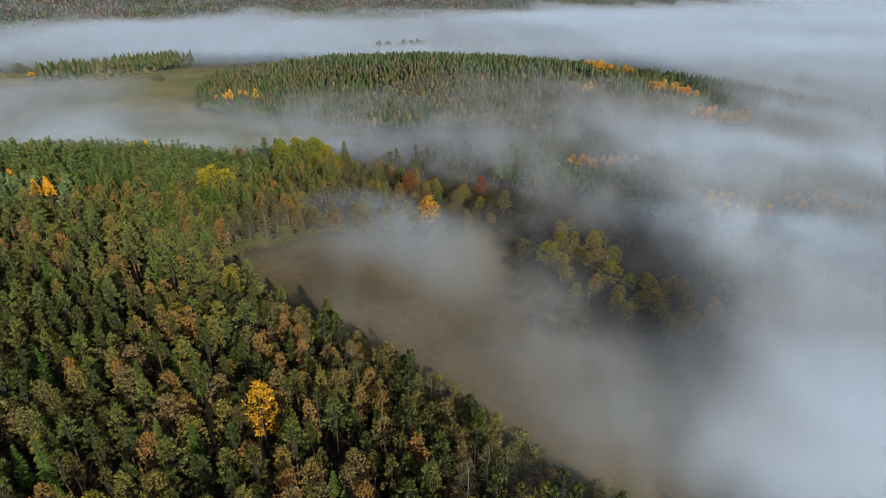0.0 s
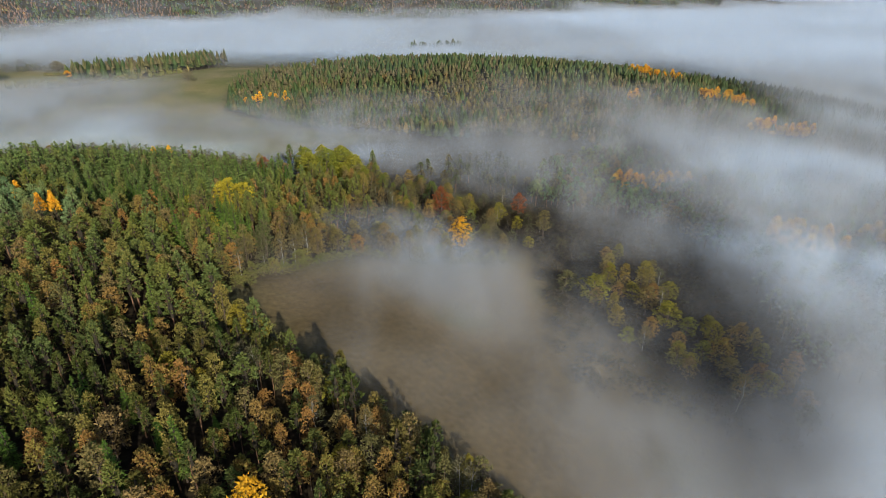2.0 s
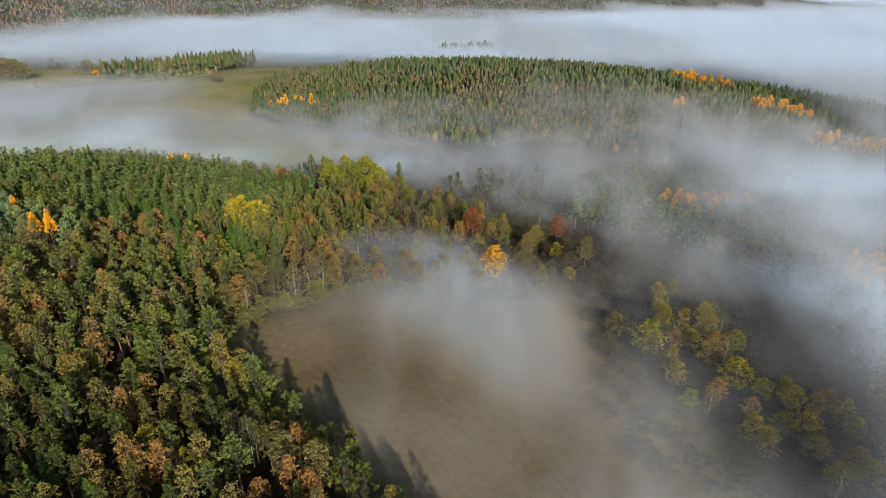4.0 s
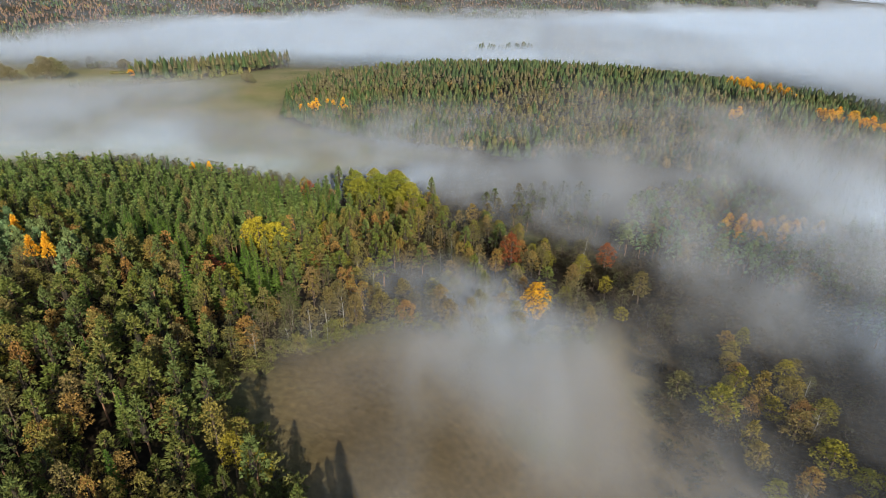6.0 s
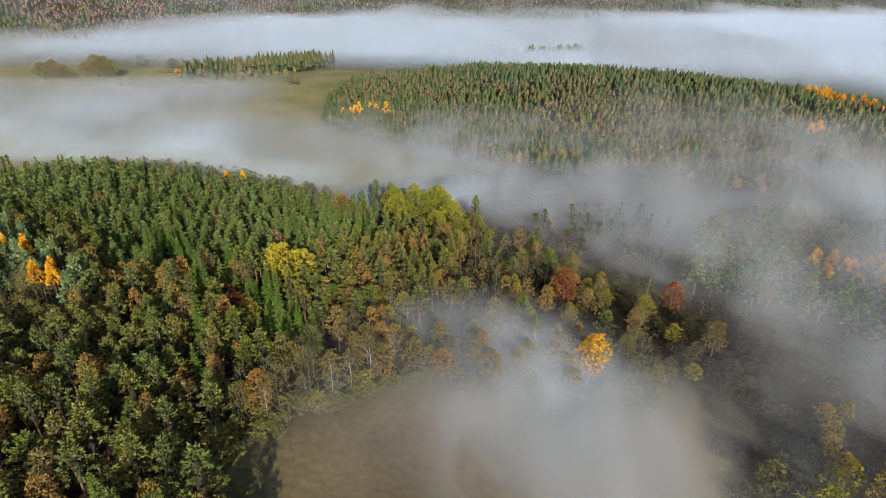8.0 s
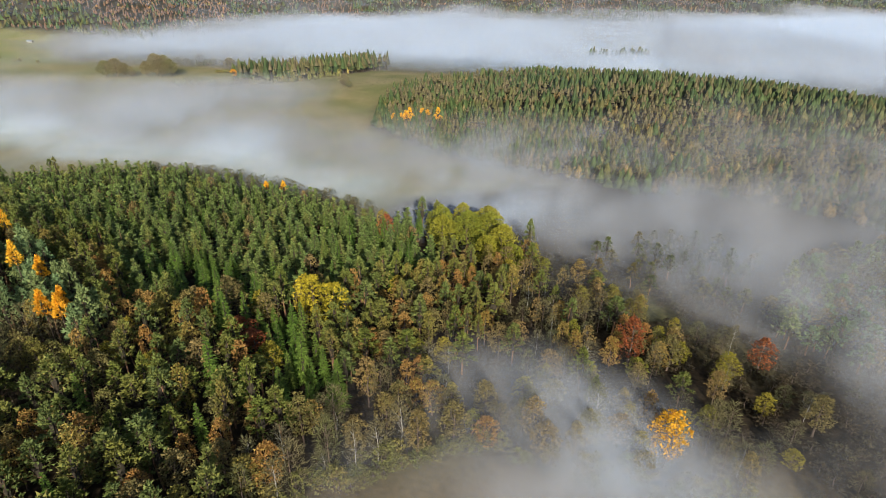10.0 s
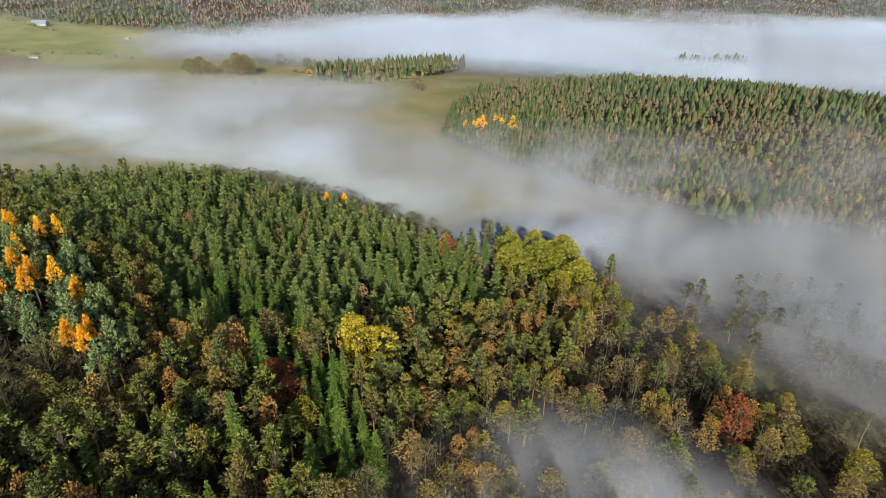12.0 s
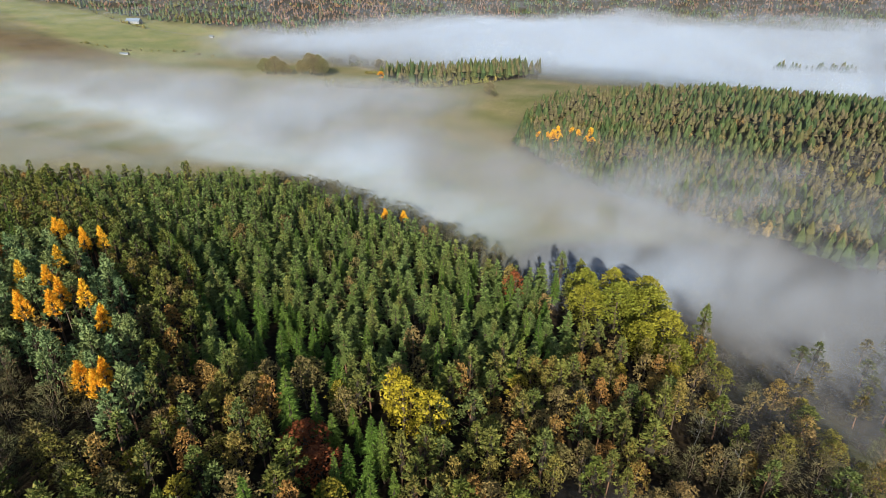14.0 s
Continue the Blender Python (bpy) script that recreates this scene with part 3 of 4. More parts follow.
# the wood under the camera: each tree's kind by the stand in which it grows
wx, wy, wr = scattered(WOOD, 5.15, 0.97, 3)
nx, ny, _ = scattered(WOOD, 4.3, 0.97, 17)
wx, wy = np.concatenate([wx[wy >= 128], nx[ny < 128]]), np.concatenate([wy[wy >= 128], ny[ny < 128]])
SPRUCES = [(-152, 215), (-118, 203), (-103, 197), (-90, 191), (-80, 182), (-70, 192), (-84, 205), (-95, 209), (-108, 215), (-122, 225), (-150, 234)]
BLUES = [(-128, 176), (-160, 170), (-215, 180), (-240, 205), (-215, 216), (-180, 206), (-150, 197), (-134, 190)]
BROWNS = [(-166, 170), (-148, 186), (-130, 182), (-122, 166), (-140, 160)]
REAR = [(-100, 232), (-136, 200), (-190, 232), (-262, 236), (-330, 250), (-250, 320), (-160, 312), (-90, 306), (-76, 280)]
LEAFY = [(-78, 150), (-66, 136), (-48, 112), (-10, 80), (20, 40), (80, 150), (80, 200), (60, 250), (-14, 280), (-60, 315), (-88, 290), (-84, 245), (-74, 205)]
chance, patch = wr.random(len(wx)), fbm(wx / 22, wy / 22, 2)
kinds = np.where(chance < 0.70, "pine", np.where(chance < 0.78, "spruce", np.where(chance < 0.90, "mixed", np.where(chance < 0.985, "brown", "green"))))
kinds = np.where((patch > 0.60) & (chance > 0.38) & (chance < 0.6), "mixed", kinds)
kinds = np.where(inside(wx, wy, LEAFY), np.where(chance < 0.34, "pine", np.where(chance < 0.66, "mixed", np.where(chance < 0.84, "brown", np.where(chance < 0.90, "green", "birch")))), kinds)
kinds = np.where(inside(wx, wy, REAR), np.where(chance < 0.8, "deep", np.where(chance < 0.965, "spruce", "brown")), kinds)
kinds = np.where(inside(wx, wy, BLUES), np.where(chance < 0.93, "blue", "mixed"), kinds)
kinds = np.where(inside(wx, wy, SPRUCES) & (chance < 0.94), "spruce", kinds)
kinds = np.where(inside(wx, wy, BROWNS) & (chance < 0.75), "bare", kinds)
# many pines nearest the field take the darkened needles
kinds = np.where((wy < 126) & (kinds == "pine") & (chance < 0.62), "dark", kinds)
edge = inside(wx, wy, [(-74, 160), (-66, 172), (-58, 184), (-40, 197), (-8, 200), (-6, 212), (-34, 222), (-70, 200), (-84, 165)])
kinds = np.where(edge, np.where(chance < 0.42, "birch", np.where(chance < 0.62, "bare", np.where(chance < 0.82, "brown", "mixed"))), kinds)
HOLLOW = [(-56, 192), (30, 192), (70, 240), (-10, 290), (-50, 300)]
kinds = np.where(inside(wx, wy, HOLLOW), np.where(chance < 0.1, "pine", np.where(chance < 0.3, "mixed", np.where(chance < 0.52, "brown", np.where(chance < 0.64, "green", np.where(chance < 0.78, "birch", "bare"))))), kinds)
kinds = np.where(inside(wx, wy, [(20, 225), (24, 130), (95, 105), (95, 215)]) & (kinds == "pine"), np.where(chance < 0.17, "green", "mixed"), kinds)
grove = (np.hypot((wx + 76) / 1.3, wy - 295) < 17)
gone = grove.copy()
gone |= (wr.random(len(wx)) < 0.66) & inside(wx, wy, [(20, 215), (24, 130), (95, 105), (95, 215)])
gone |= (wr.random(len(wx)) < np.where(wx < -12, 0.34, 0.5)) & inside(wx, wy, HOLLOW)
gone |= (wr.random(len(wx)) < 0.2) & inside(wx, wy, [(-22, 215), (40, 215), (50, 262), (-10, 262)])
gone |= (wr.random(len(wx)) < 0.8) & inside(wx, wy, [(10, 190), (36, 188), (60, 226), (30, 246)])
for px, py in ((-33, 78), (-6, 211), (-15, 246), (-140, 182), (-141, 178), (-174, 188), (-170, 193), (-206, 212), (-226, 212), (-98, 220), (-92, 218), (-107, 202), (-101, 200)):
    gone |= np.hypot(wx - px, wy - py) < 3.6
wx, wy, kinds, chance = wx[~gone], wy[~gone], kinds[~gone], chance[~gone]
sizes = np.stack([0.88 + 0.36 * wr.random(len(wx)) ** 1.4, 0.78 + 0.36 * wr.random(len(wx))], 1)
sizes[inside(wx, wy, [(20, 225), (24, 130), (95, 105), (95, 215)])] *= (1.0, 0.74)
sizes[inside(wx, wy, HOLLOW)] *= (1.0, 0.85)
sizes[inside(wx, wy, REAR)] *= (1.0, 0.87)
sizes[wy < 128] *= (0.84, 0.9)
sizes[inside(wx, wy, BLUES)] *= (1.0, 1.05)
GROUP = "trees of the near wood"
nearness = np.min([np.hypot(wx - px, wy - py) for px, py in ((-40, 75), (-62, 108), (-85, 140), (-105, 175), (-60, 200), (20, 200))], 0)
for kind in ("pine", "dark", "blue", "deep", "spruce", "mixed", "brown", "green", "birch", "bare"):
    which = np.flatnonzero(kinds == kind)
    which = which[np.argsort(nearness[which])]
    own = {"pine": 300, "dark": 150, "deep": 220, "blue": 110, "spruce": 200, "mixed": 300, "brown": 120, "green": 60, "birch": 140, "bare": 120}[kind]
    for k in which[:own]:
        plant(kind, int(k) % 4, float(wx[k]), float(wy[k]), tuple(float(s) for s in sizes[k]), float(chance[k] * 50), GROUP)
    rest = which[own:]
    woodland(SPECIES[kind][3] + "_stand", "dense stand of " + SPECIES[kind][4].split(" in ")[0] + " trees", kind, 1, wx[rest], wy[rest], sizes[rest])

# trees that stand out
for kind, x, y, w, h in (("green", 46, 97, 1.3, 0.55), ("gold", -33, 78, 1.25, 1.22), ("gold", -6, 211, 1.25, 1.02), ("red", -15.5, 245.5, 1.55, 1.2),
                         ("larch", -141, 181, 1.10, 1.07), ("larch", -139, 184, 1.04, 0.96), ("larch", -136.5, 181.5, 1.10, 0.96),
                         ("larch", -174, 184, 1.24, 1.06), ("larch", -172, 189, 1.15, 1.00), ("larch", -175, 192, 1.15, 1.06), ("larch", -170, 195, 1.15, 1.06),
                         ("larch", -158, 193, 1.15, 0.96), ("larch", -187, 194, 1.15, 1.00), ("larch", -207, 211, 1.15, 1.06), ("larch", -205, 215, 1.04, 1.06),
                         ("larch", -202, 202, 1.15, 0.96), ("larch", -198, 192, 1.15, 0.96), ("larch", -225, 211, 1.15, 1.06), ("larch", -229, 214, 1.24, 0.96),
                         ("larch", -169, 309, 0.96, 0.72), ("larch", -176, 306, 0.96, 0.68), ("mixed", -112, 292, 1.2, 1.15), ("red", -109, 290, 0.9, 0.8),
                         ("yellow", -100, 221, 1.3, 1.25), ("yellow", -95, 217, 1.2, 1.2), ("yellow", -90, 219, 1.3, 1.1), ("red", -107, 202, 1.2, 0.55), ("red", -101, 200, 1.1, 0.5)):
    plant(kind, 0, x, y, (w * 0.84, h * 1.04) if kind == "larch" and y < 230 else (w, h), x, "bright autumn trees")
for kind, v, x, y, w, h in (("green", 1, 38, 180, 1.75, 1.1), ("green", 2, 45, 189, 1.0, 1.15), ("mixed", 1, 49, 186, 1.1, 1.0), ("green", 3, 58, 168, 1.5, 0.95), ("green", 0, 63, 164, 1.3, 0.85),
                            ("brown", 1, 54, 176, 1.2, 0.8), ("mixed", 2, 67, 150, 1.4, 0.9), ("green", 2, 74, 138, 1.3, 0.85), ("green", 1, 44, 158, 0.9, 0.6), ("mixed", 3, 42, 170, 0.9, 0.85),
                            ("green", 0, 8, 246, 1.2, 0.95), ("green", 3, 10, 251, 1.1, 0.9), ("mixed", 0, -14, 268, 1.2, 0.95), ("brown", 2, -5, 249, 1.2, 0.9), ("green", 2, -31, 246, 0.8, 1.05),
                            ("mixed", 1, -33, 241, 1.1, 0.9), ("green", 1, 17, 238, 0.9, 0.8), ("green", 3, -2, 224, 0.8, 0.75), ("red", 0, 19, 259, 0.9, 0.7)):
    plant(kind, v, x, y, (w, h), x * 1.3, "trees in the mist beside the field")
for x, y, w, h in ((-88, 301, 1.25, 1.4), (-81, 307, 1.2, 1.35), (-76, 298, 1.2, 1.2), (-68, 301, 1.25, 1.2), (-61, 293, 1.15, 1.1), (-71, 309, 1.1, 1.15), (-84, 292, 1.0, 1.1), (-66, 288, 0.9, 0.85), (-56, 287, 0.9, 0.8)):
    plant("oak", int(w * 20) % 2, x - 2.5, y, (w * 1.1, h * 0.86), x * 1.7, "oaks at the wood's end")

EDGE = [(44, 60), (29, 73), (18, 83), (6, 94), (-11, 106), (-31, 120), (-58, 138), (-73, 149), (-75, 158), (-68, 171), (-60, 184), (-43, 199), (-8, 203), (12, 209)]
for k in range(210):
    at = wr.random() * (len(EDGE) - 1)
    x, y = (float(np.interp(at, range(len(EDGE)), [p[i] for p in EDGE]) + 1.6 * wr.normal()) for i in (0, 1))
    plant("shrub", k % 3, x, y, (0.7 + 0.5 * wr.random(), 0.6 + 0.7 * wr.random()), 6.28 * wr.random(), "bushes along the field's edge")

# unseen wood added south of the field to throw shade on its foot
qx, qy, q_r = scattered([(46, 40), (60, 54), (110, 64), (170, 66), (170, 0), (60, -10), (20, 20)], 5.2, 0.95, 44)
woodland("scots_pine_stand", "unseen pine wood added to shade the ploughed field's foot", "pine", 0, qx, qy, np.stack([1 + 0.3 * q_r.random(len(qx)), 0.85 + 0.35 * q_r.random(len(qx))], 1))

# leafless trees in the shade beyond the ridge
vx, vy, v_r = scattered([(-262, 316), (-195, 312), (-158, 306), (-122, 300), (-126, 314), (-170, 324), (-230, 332), (-270, 328)], 4.6, 0.9, 61)
woodland("bare_tree_stand", "leafless dark trees in the shade beyond the ridge", "bare", 1, vx, vy, np.stack([1 + 0.4 * v_r.random(len(vx)), 0.42 + 0.25 * v_r.random(len(vx))], 1))

# the hill beyond the hollow
hx, hy, hr = scattered(HILL, 4.3, 0.95, 8)
hc, hp = hr.random(len(hx)), fbm(hx / 40, hy / 40, 2)
bare = inside(hx, hy, [(-52, 535), (-44, 470), (-60, 440), (-150, 405), (-150, 370), (60, 385), (130, 400), (150, 470), (70, 540)]) & (hp > 0.36)
hk = np.where(bare, np.where(hc < 0.2, "brown", np.where(hc < 0.36, "crowned", "young")), np.where(hc < 0.3 + 0.9 * (hp - 0.5), "slim", np.where(hc < 0.93, "crowned", np.where(hc < 0.97, "young", "brown"))))
hk = np.where(~bare & (hp > 0.58) & (hc < 0.6), "young", hk)
hk = np.where((hx < -130) & (hy > 530) & (hc < 0.6), "young", hk)
for cx, cy, cr in ((-172, 500, 10), (-160, 492, 6), (-186, 478, 8), (-118, 452, 4), (150, 568, 9), (165, 562, 9), (180, 552, 8), (180, 478, 9), (192, 470, 9),
                   (203, 460, 7), (190, 400, 10), (205, 392, 10), (-119, 600, 4), (60, 565, 4), (95, 560, 4), (120, 470, 5)):
    hk = np.where((np.hypot(hx - cx, hy - cy) < cr) & (hc < (0.3 if cx < 100 else 0.8)), "larch", hk)
hs = np.stack([0.82 + 0.42 * hr.random(len(hx)), 0.46 + 0.44 * hr.random(len(hx))], 1)
hs = np.where((hk == "larch")[:, None], hs * [1.25, 1.15], hs)
hs = np.where((hk == "slim")[:, None], hs * [0.95, 1.05], hs)
hs = np.where((hk == "young")[:, None], hs * [0.95, 0.92], hs)
for kind, label in (("slim", "dense dark conifer wood on the misty hill"), ("crowned", "full-crowned dark conifers on the misty hill"), ("brown", "brown autumn trees on the hill"), ("larch", "golden larches along the hill"), ("young", "olive-brown young larches on the hill's slope")):
    k = hk == kind
    woodland(SPECIES[kind][3] + "_stand", label, kind, 1 if kind == "larch" else 0, hx[k], hy[k], hs[k])

# young trees on the hollow's far side
yx, yy, y_r = scattered([(-30, 284), (22, 292), (34, 330), (-2, 344), (-34, 320)], 6.0, 0.45, 12)
woodland("pine_tree_stand", "young dark pines veiled by mist in the hollow", "dark", 1, yx, yy, np.stack([0.75 + 0.35 * y_r.random(len(yx)), 0.45 + 0.3 * y_r.random(len(yx))], 1))

# undergrowth added in hollow and beside field, its dark twigs standing in for shade
bx, by, b_r = scattered([(-50, 206), (20, 226), (24, 135), (92, 108), (96, 225), (60, 262), (10, 300), (-40, 318), (-60, 290)], 4.6, 0.7, 71)
woodland("undergrowth", "low shade-dark scrub added to darken the misty hollow's floor", "scrub", 1, bx, by, np.stack([0.8 + 0.7 * b_r.random(len(bx)), 0.35 + 0.45 * b_r.random(len(bx))], 1))

# the misty stands east of the field
ex, ey, er = scattered(EAST, 5.2, 0.9, 21)
ec = er.random(len(ex))
ek = np.where(ec < 0.55, "blue", np.where(ec < 0.85, "brown", "bare"))
for cx, cy, cr in ((82, 296, 13), (100, 300, 10), (80, 246, 6), (129, 230, 14), (171, 231, 16)):
    ek = np.where((np.hypot(ex - cx, ey - cy) < cr) & (ec < 0.75), "larch", ek)
es = np.stack([1.0 + 0.3 * er.random(len(ex)), 0.65 + 0.3 * er.random(len(ex))], 1)
es = np.where((ek == "larch")[:, None], es * [1.05, 0.9], es)
for kind, label in (("blue", "blue-green pines half lost in mist"), ("brown", "brown autumn trees half lost in mist"), ("larch", "pale golden larches half lost in mist"), ("bare", "bare trees half lost in mist")):
    for k, fine in (((ek == kind) & (np.hypot(ex - 20, ey - 240) < 125), 1), ((ek == kind) & (np.hypot(ex - 20, ey - 240) >= 125), 1 if kind == "larch" else 0)):
        woodland(SPECIES[kind][3] + "_stand", label, kind, fine, ex[k], ey[k], es[k])

# copse, hedge and bushes on the meadow
COPSE = [(-432, 596), (-400, 572), (-358, 600), (-335, 659), (-312, 729), (-345, 740), (-372, 668), (-395, 630)]
cx_, cy_, cr_ = scattered(COPSE, 5.2, 0.95, 33)
cs = np.stack([1.0 + 0.6 * cr_.random(len(cx_)), 0.95 + 0.55 * cr_.random(len(cx_))], 1)
half = cr_.random(len(cx_)) < 0.62
woodland("pine_tree_stand", "narrow copse of conifers on the meadow", "crowned", 0, cx_[half], cy_[half], cs[half])
woodland("young_larch_stand", "olive-brown young trees along the copse", "young", 0, cx_[~half], cy_[~half], cs[~half])
for kind, x, y, w, h in (("grove", -520, 570, 1.5, 1.25), ("grove", -512, 576, 1.7, 1.45), ("grove", -503, 572, 1.6, 1.35), ("grove", -495, 578, 1.3, 1.15), ("grove", -508, 584, 1.5, 1.3),
                         ("grove", -556, 552, 1.4, 1.1), ("grove", -547, 557, 1.5, 1.2), ("grove", -538, 560, 1.2, 0.9), ("grove", -531, 562, 0.7, 0.5),
                         ("bare", -545, 640, 2.6, 1.1), ("bare", -536, 645, 2.2, 1.0), ("bare", -532, 662, 2.8, 1.3), ("grove", -482, 654, 1.2, 0.75),
                         ("grove", -297, 590, 0.95, 0.75), ("grove", -289, 586, 0.6, 0.4), ("larch", -423, 588, 1.9, 0.75), ("larch", -418, 590, 1.7, 0.65), ("green", -1195, 655, 3.2, 0.8)):
    plant(kind, 1, x, y, (w, h), x, "lone trees of the meadow")


def hedge(label, kind, line, count, low, high, seed):
    """Bushes along a line of bends."""
    r = np.random.default_rng(seed)
    at = np.sort(r.random(count)) * (len(line) - 1)
    xs, ys = np.interp(at, range(len(line)), [p[0] for p in line]), np.interp(at, range(len(line)), [p[1] for p in line])
    xs, ys = xs + r.normal(size=count) * 2.2, ys + r.normal(size=count) * 2.2
    return woodland("hedge", label, kind, 0, xs, ys, np.stack([r.uniform(0.9, 1.7, count), r.uniform(low, high, count)], 1))


hedge("brown bramble hedge along the copse's foot", "shrub", [(-447, 541), (-412, 551), (-398, 566), (-357, 596), (-333, 655)], 170, 0.9, 1.9, 3)
hedge("low dark hedge across the meadow", "shrub", [(-474, 618), (-454, 630)], 30, 0.5, 0.8, 4)
hedge("thin hedge behind the bare trees", "shrub", [(-532, 660), (-524, 678), (-505, 690)], 50, 1.0, 1.9, 5)
hedge("scattered bushes on the upper meadow", "shrub", [(-900, 520), (-830, 540), (-780, 590), (-720, 600)], 24, 0.5, 1.1, 6)
hedge("bushes beside the farm track", "shrub", [(-1100, 640), (-1010, 640), (-960, 645)], 26, 0.7, 1.6, 7)

# ---- farm buildings on the far meadow ----
PLASTER = grained("white_plaster", (0.24, 0.25, 0.26), (0.34, 0.35, 0.36), 1.5, 0.8)
SLATE = grained("blue_grey_roof_sheet", (0.13, 0.17, 0.23), (0.20, 0.25, 0.32), 2.0, 0.7)
TILE = grained("red_roof_tile", (0.30, 0.07, 0.04), (0.44, 0.13, 0.07), 2.5, 0.7)
DARK = grained("dark_glass", (0.02, 0.025, 0.03), (0.04, 0.045, 0.05), 2.0, 0.15)
WOOD_DOOR = grained("brown_boards", (0.10, 0.06, 0.035), (0.18, 0.11, 0.06), 3.0, 0.7)
GRIT = grained("pale_gravel", (0.16, 0.145, 0.09), (0.24, 0.21, 0.14), 1.2, 0.95)


def part(name, verts, faces, mat, parent, label=""):
    me = bpy.data.meshes.new(name)
    me.from_pydata(verts, [], faces)
    me.materials.append(mat)
    me.validate()
    ob = new(name, me)
    ob.parent = parent
    return tagged(ob, label)


def slab(x0, y0, z0, x1, y1, z1):
    v = [(x, y, z) for z in (z0, z1) for x, y in ((x0, y0), (x1, y0), (x1, y1), (x0, y1))]
    return v, [(3, 2, 1, 0), (4, 5, 6, 7), (0, 1, 5, 4), (1, 2, 6, 5), (2, 3, 7, 6), (3, 0, 4, 7)]


def house(x, y, turn, long, deep, eaves, ridge, roof_mat, label, category):
    """A gabled building: walls, roof with overhang, doors and windows."""
    root = tagged(new("farm_building"), label, category, "farm buildings")
    root.matrix_basis = pose(x, y, float(ground_z(x, y)) - 0.3, 0, 0, turn)
    a, b = long / 2, deep / 2
    body = [(-a, -b, 0), (a, -b, 0), (a, b, 0), (-a, b, 0), (-a, -b, eaves), (a, -b, eaves), (a, b, eaves), (-a, b, eaves), (-a, 0, ridge), (a, 0, ridge)]
    part("wall", body, [(0, 1, 5, 4), (2, 3, 7, 6), (1, 2, 6, 9, 5), (3, 0, 4, 8, 7), (3, 2, 1, 0)], PLASTER, root)
    o, drop = 0.6, (ridge - eaves) / b * 0.6
    for side in (-1, 1):
        v = [(-a - o, side * (b + o), eaves - drop), (a + o, side * (b + o), eaves - drop), (a + o, 0, ridge + 0.05), (-a - o, 0, ridge + 0.05)]
        v += [(p, q, r + 0.28) for p, q, r in v]
        part("roof", v, [(0, 1, 2, 3), (7, 6, 5, 4), (0, 4, 5, 1), (1, 5, 6, 2), (2, 6, 7, 3), (3, 7, 4, 0)], roof_mat, root)
    for side in (-1, 1):
        for k in range(max(2, int(long / 4))):
            wx0 = -a + (k + 0.5) * long / max(2, int(long / 4))
            part("window", *slab(wx0 - 0.5, side * b - 0.06, 1.3, wx0 + 0.5, side * b + 0.06, 2.4), DARK, root)
    part("door", *slab(a - 0.06, -1.2, 0.3, a + 0.06, 1.2, 3.0), WOOD_DOOR, root)
    return root


house(-1002, 652, 28, 22, 10, 4.0, 8.0, SLATE, "white farm barn with a blue-grey sheet roof on the meadow's crest", "barn")
house(-1160, 770, 60, 13, 9, 5.0, 9.5, TILE, "house with a red tiled roof among trees", "house")
house(-858, 692, 20, 7, 3.5, 2.2, 3.0, SLATE, "small white shed on the meadow", "shed")
house(-804, 528, 25, 11, 3, 1.8, 2.4, SLATE, "long low white shelter on the pasture", "shelter")
house(230, 2080, 10, 16, 10, 6.0, 10.0, SLATE, "white house with a grey roof on the far bank", "house")
house(262, 2100, 80, 14, 9, 5.0, 9.0, TILE, "white house with a red roof on the far bank", "house")

track = np.array([(-1100, 655), (-1040, 640), (-985, 640), (-930, 660), (-880, 680), (-830, 690), (-770, 680)], float)
along = np.linspace(0, len(track) - 1, 60)
tx, ty = np.interp(along, range(len(track)), track[:, 0]), np.interp(along, range(len(track)), track[:, 1])
rows_v = [(float(x), float(y + off), float(ground_z(x, y + off)) + 0.25) for x, y in zip(tx, ty) for off in (-1.6, 1.6)]
lane = bpy.data.meshes.new("track")
lane.from_pydata(rows_v, [], [(2 * k, 2 * k + 2, 2 * k + 3, 2 * k + 1) for k in range(59)])
lane.materials.append(GRIT)
tagged(new("road", lane), "pale gravel farm track along the meadow's crest", "track", kind="structure")

# woods on the far side of the valley
far_r = np.random.default_rng(77)
n_far = 42000
dist, bear = 880 + 1500 * far_r.random(n_far) ** 1.3, far_r.uniform(-1.12, 0.55, n_far)
fx, fy = dist * np.sin(bear), dist * np.cos(bear)
far_way = fy * 0.93 - fx * 0.36
keep = (land(fx, fy) > 15) & ((far_way > 1380) | ((fx < -700) & (far_way > 1005)))
fx, fy = fx[keep], fy[keep]
fp, fc = fbm(fx / 190, fy / 150, 3), far_r.random(len(fx))
fk = np.where(fp > 0.50, np.where(fc < 0.05, "mixed", np.where(fc < 0.12, "slim", "russet")), np.where(fc < 0.3, "crowned", np.where(fc < 0.62, "dark", np.where(fc < 0.92, "slim", "russet"))))
stand = fbm(fx / 60 + 40, fy / 60, 2)
fk = np.where((stand > 0.66) & (fc > 0.4), np.where(fp > 0.5, "slim", "russet"), fk)
for cx, cy, cw, ch in ((-183, 1590, 57, 26), (20, 1640, 40, 22), (-560, 1190, 14, 14), (-610, 1150, 10, 10), (-390, 1330, 10, 16)):
    fk = np.where((np.hypot((fx - cx) / cw, (fy - cy) / ch) < 1) & (fc < 0.8), "larch", fk)
fs = np.stack([0.95 + 0.4 * far_r.random(len(fx)), 0.50 + 0.35 * far_r.random(len(fx))], 1)
fs = np.where((fk == "larch")[:, None], fs * 1.3, fs)
fs = np.where((fk == "russet")[:, None], fs * [0.72, 1.0], fs)
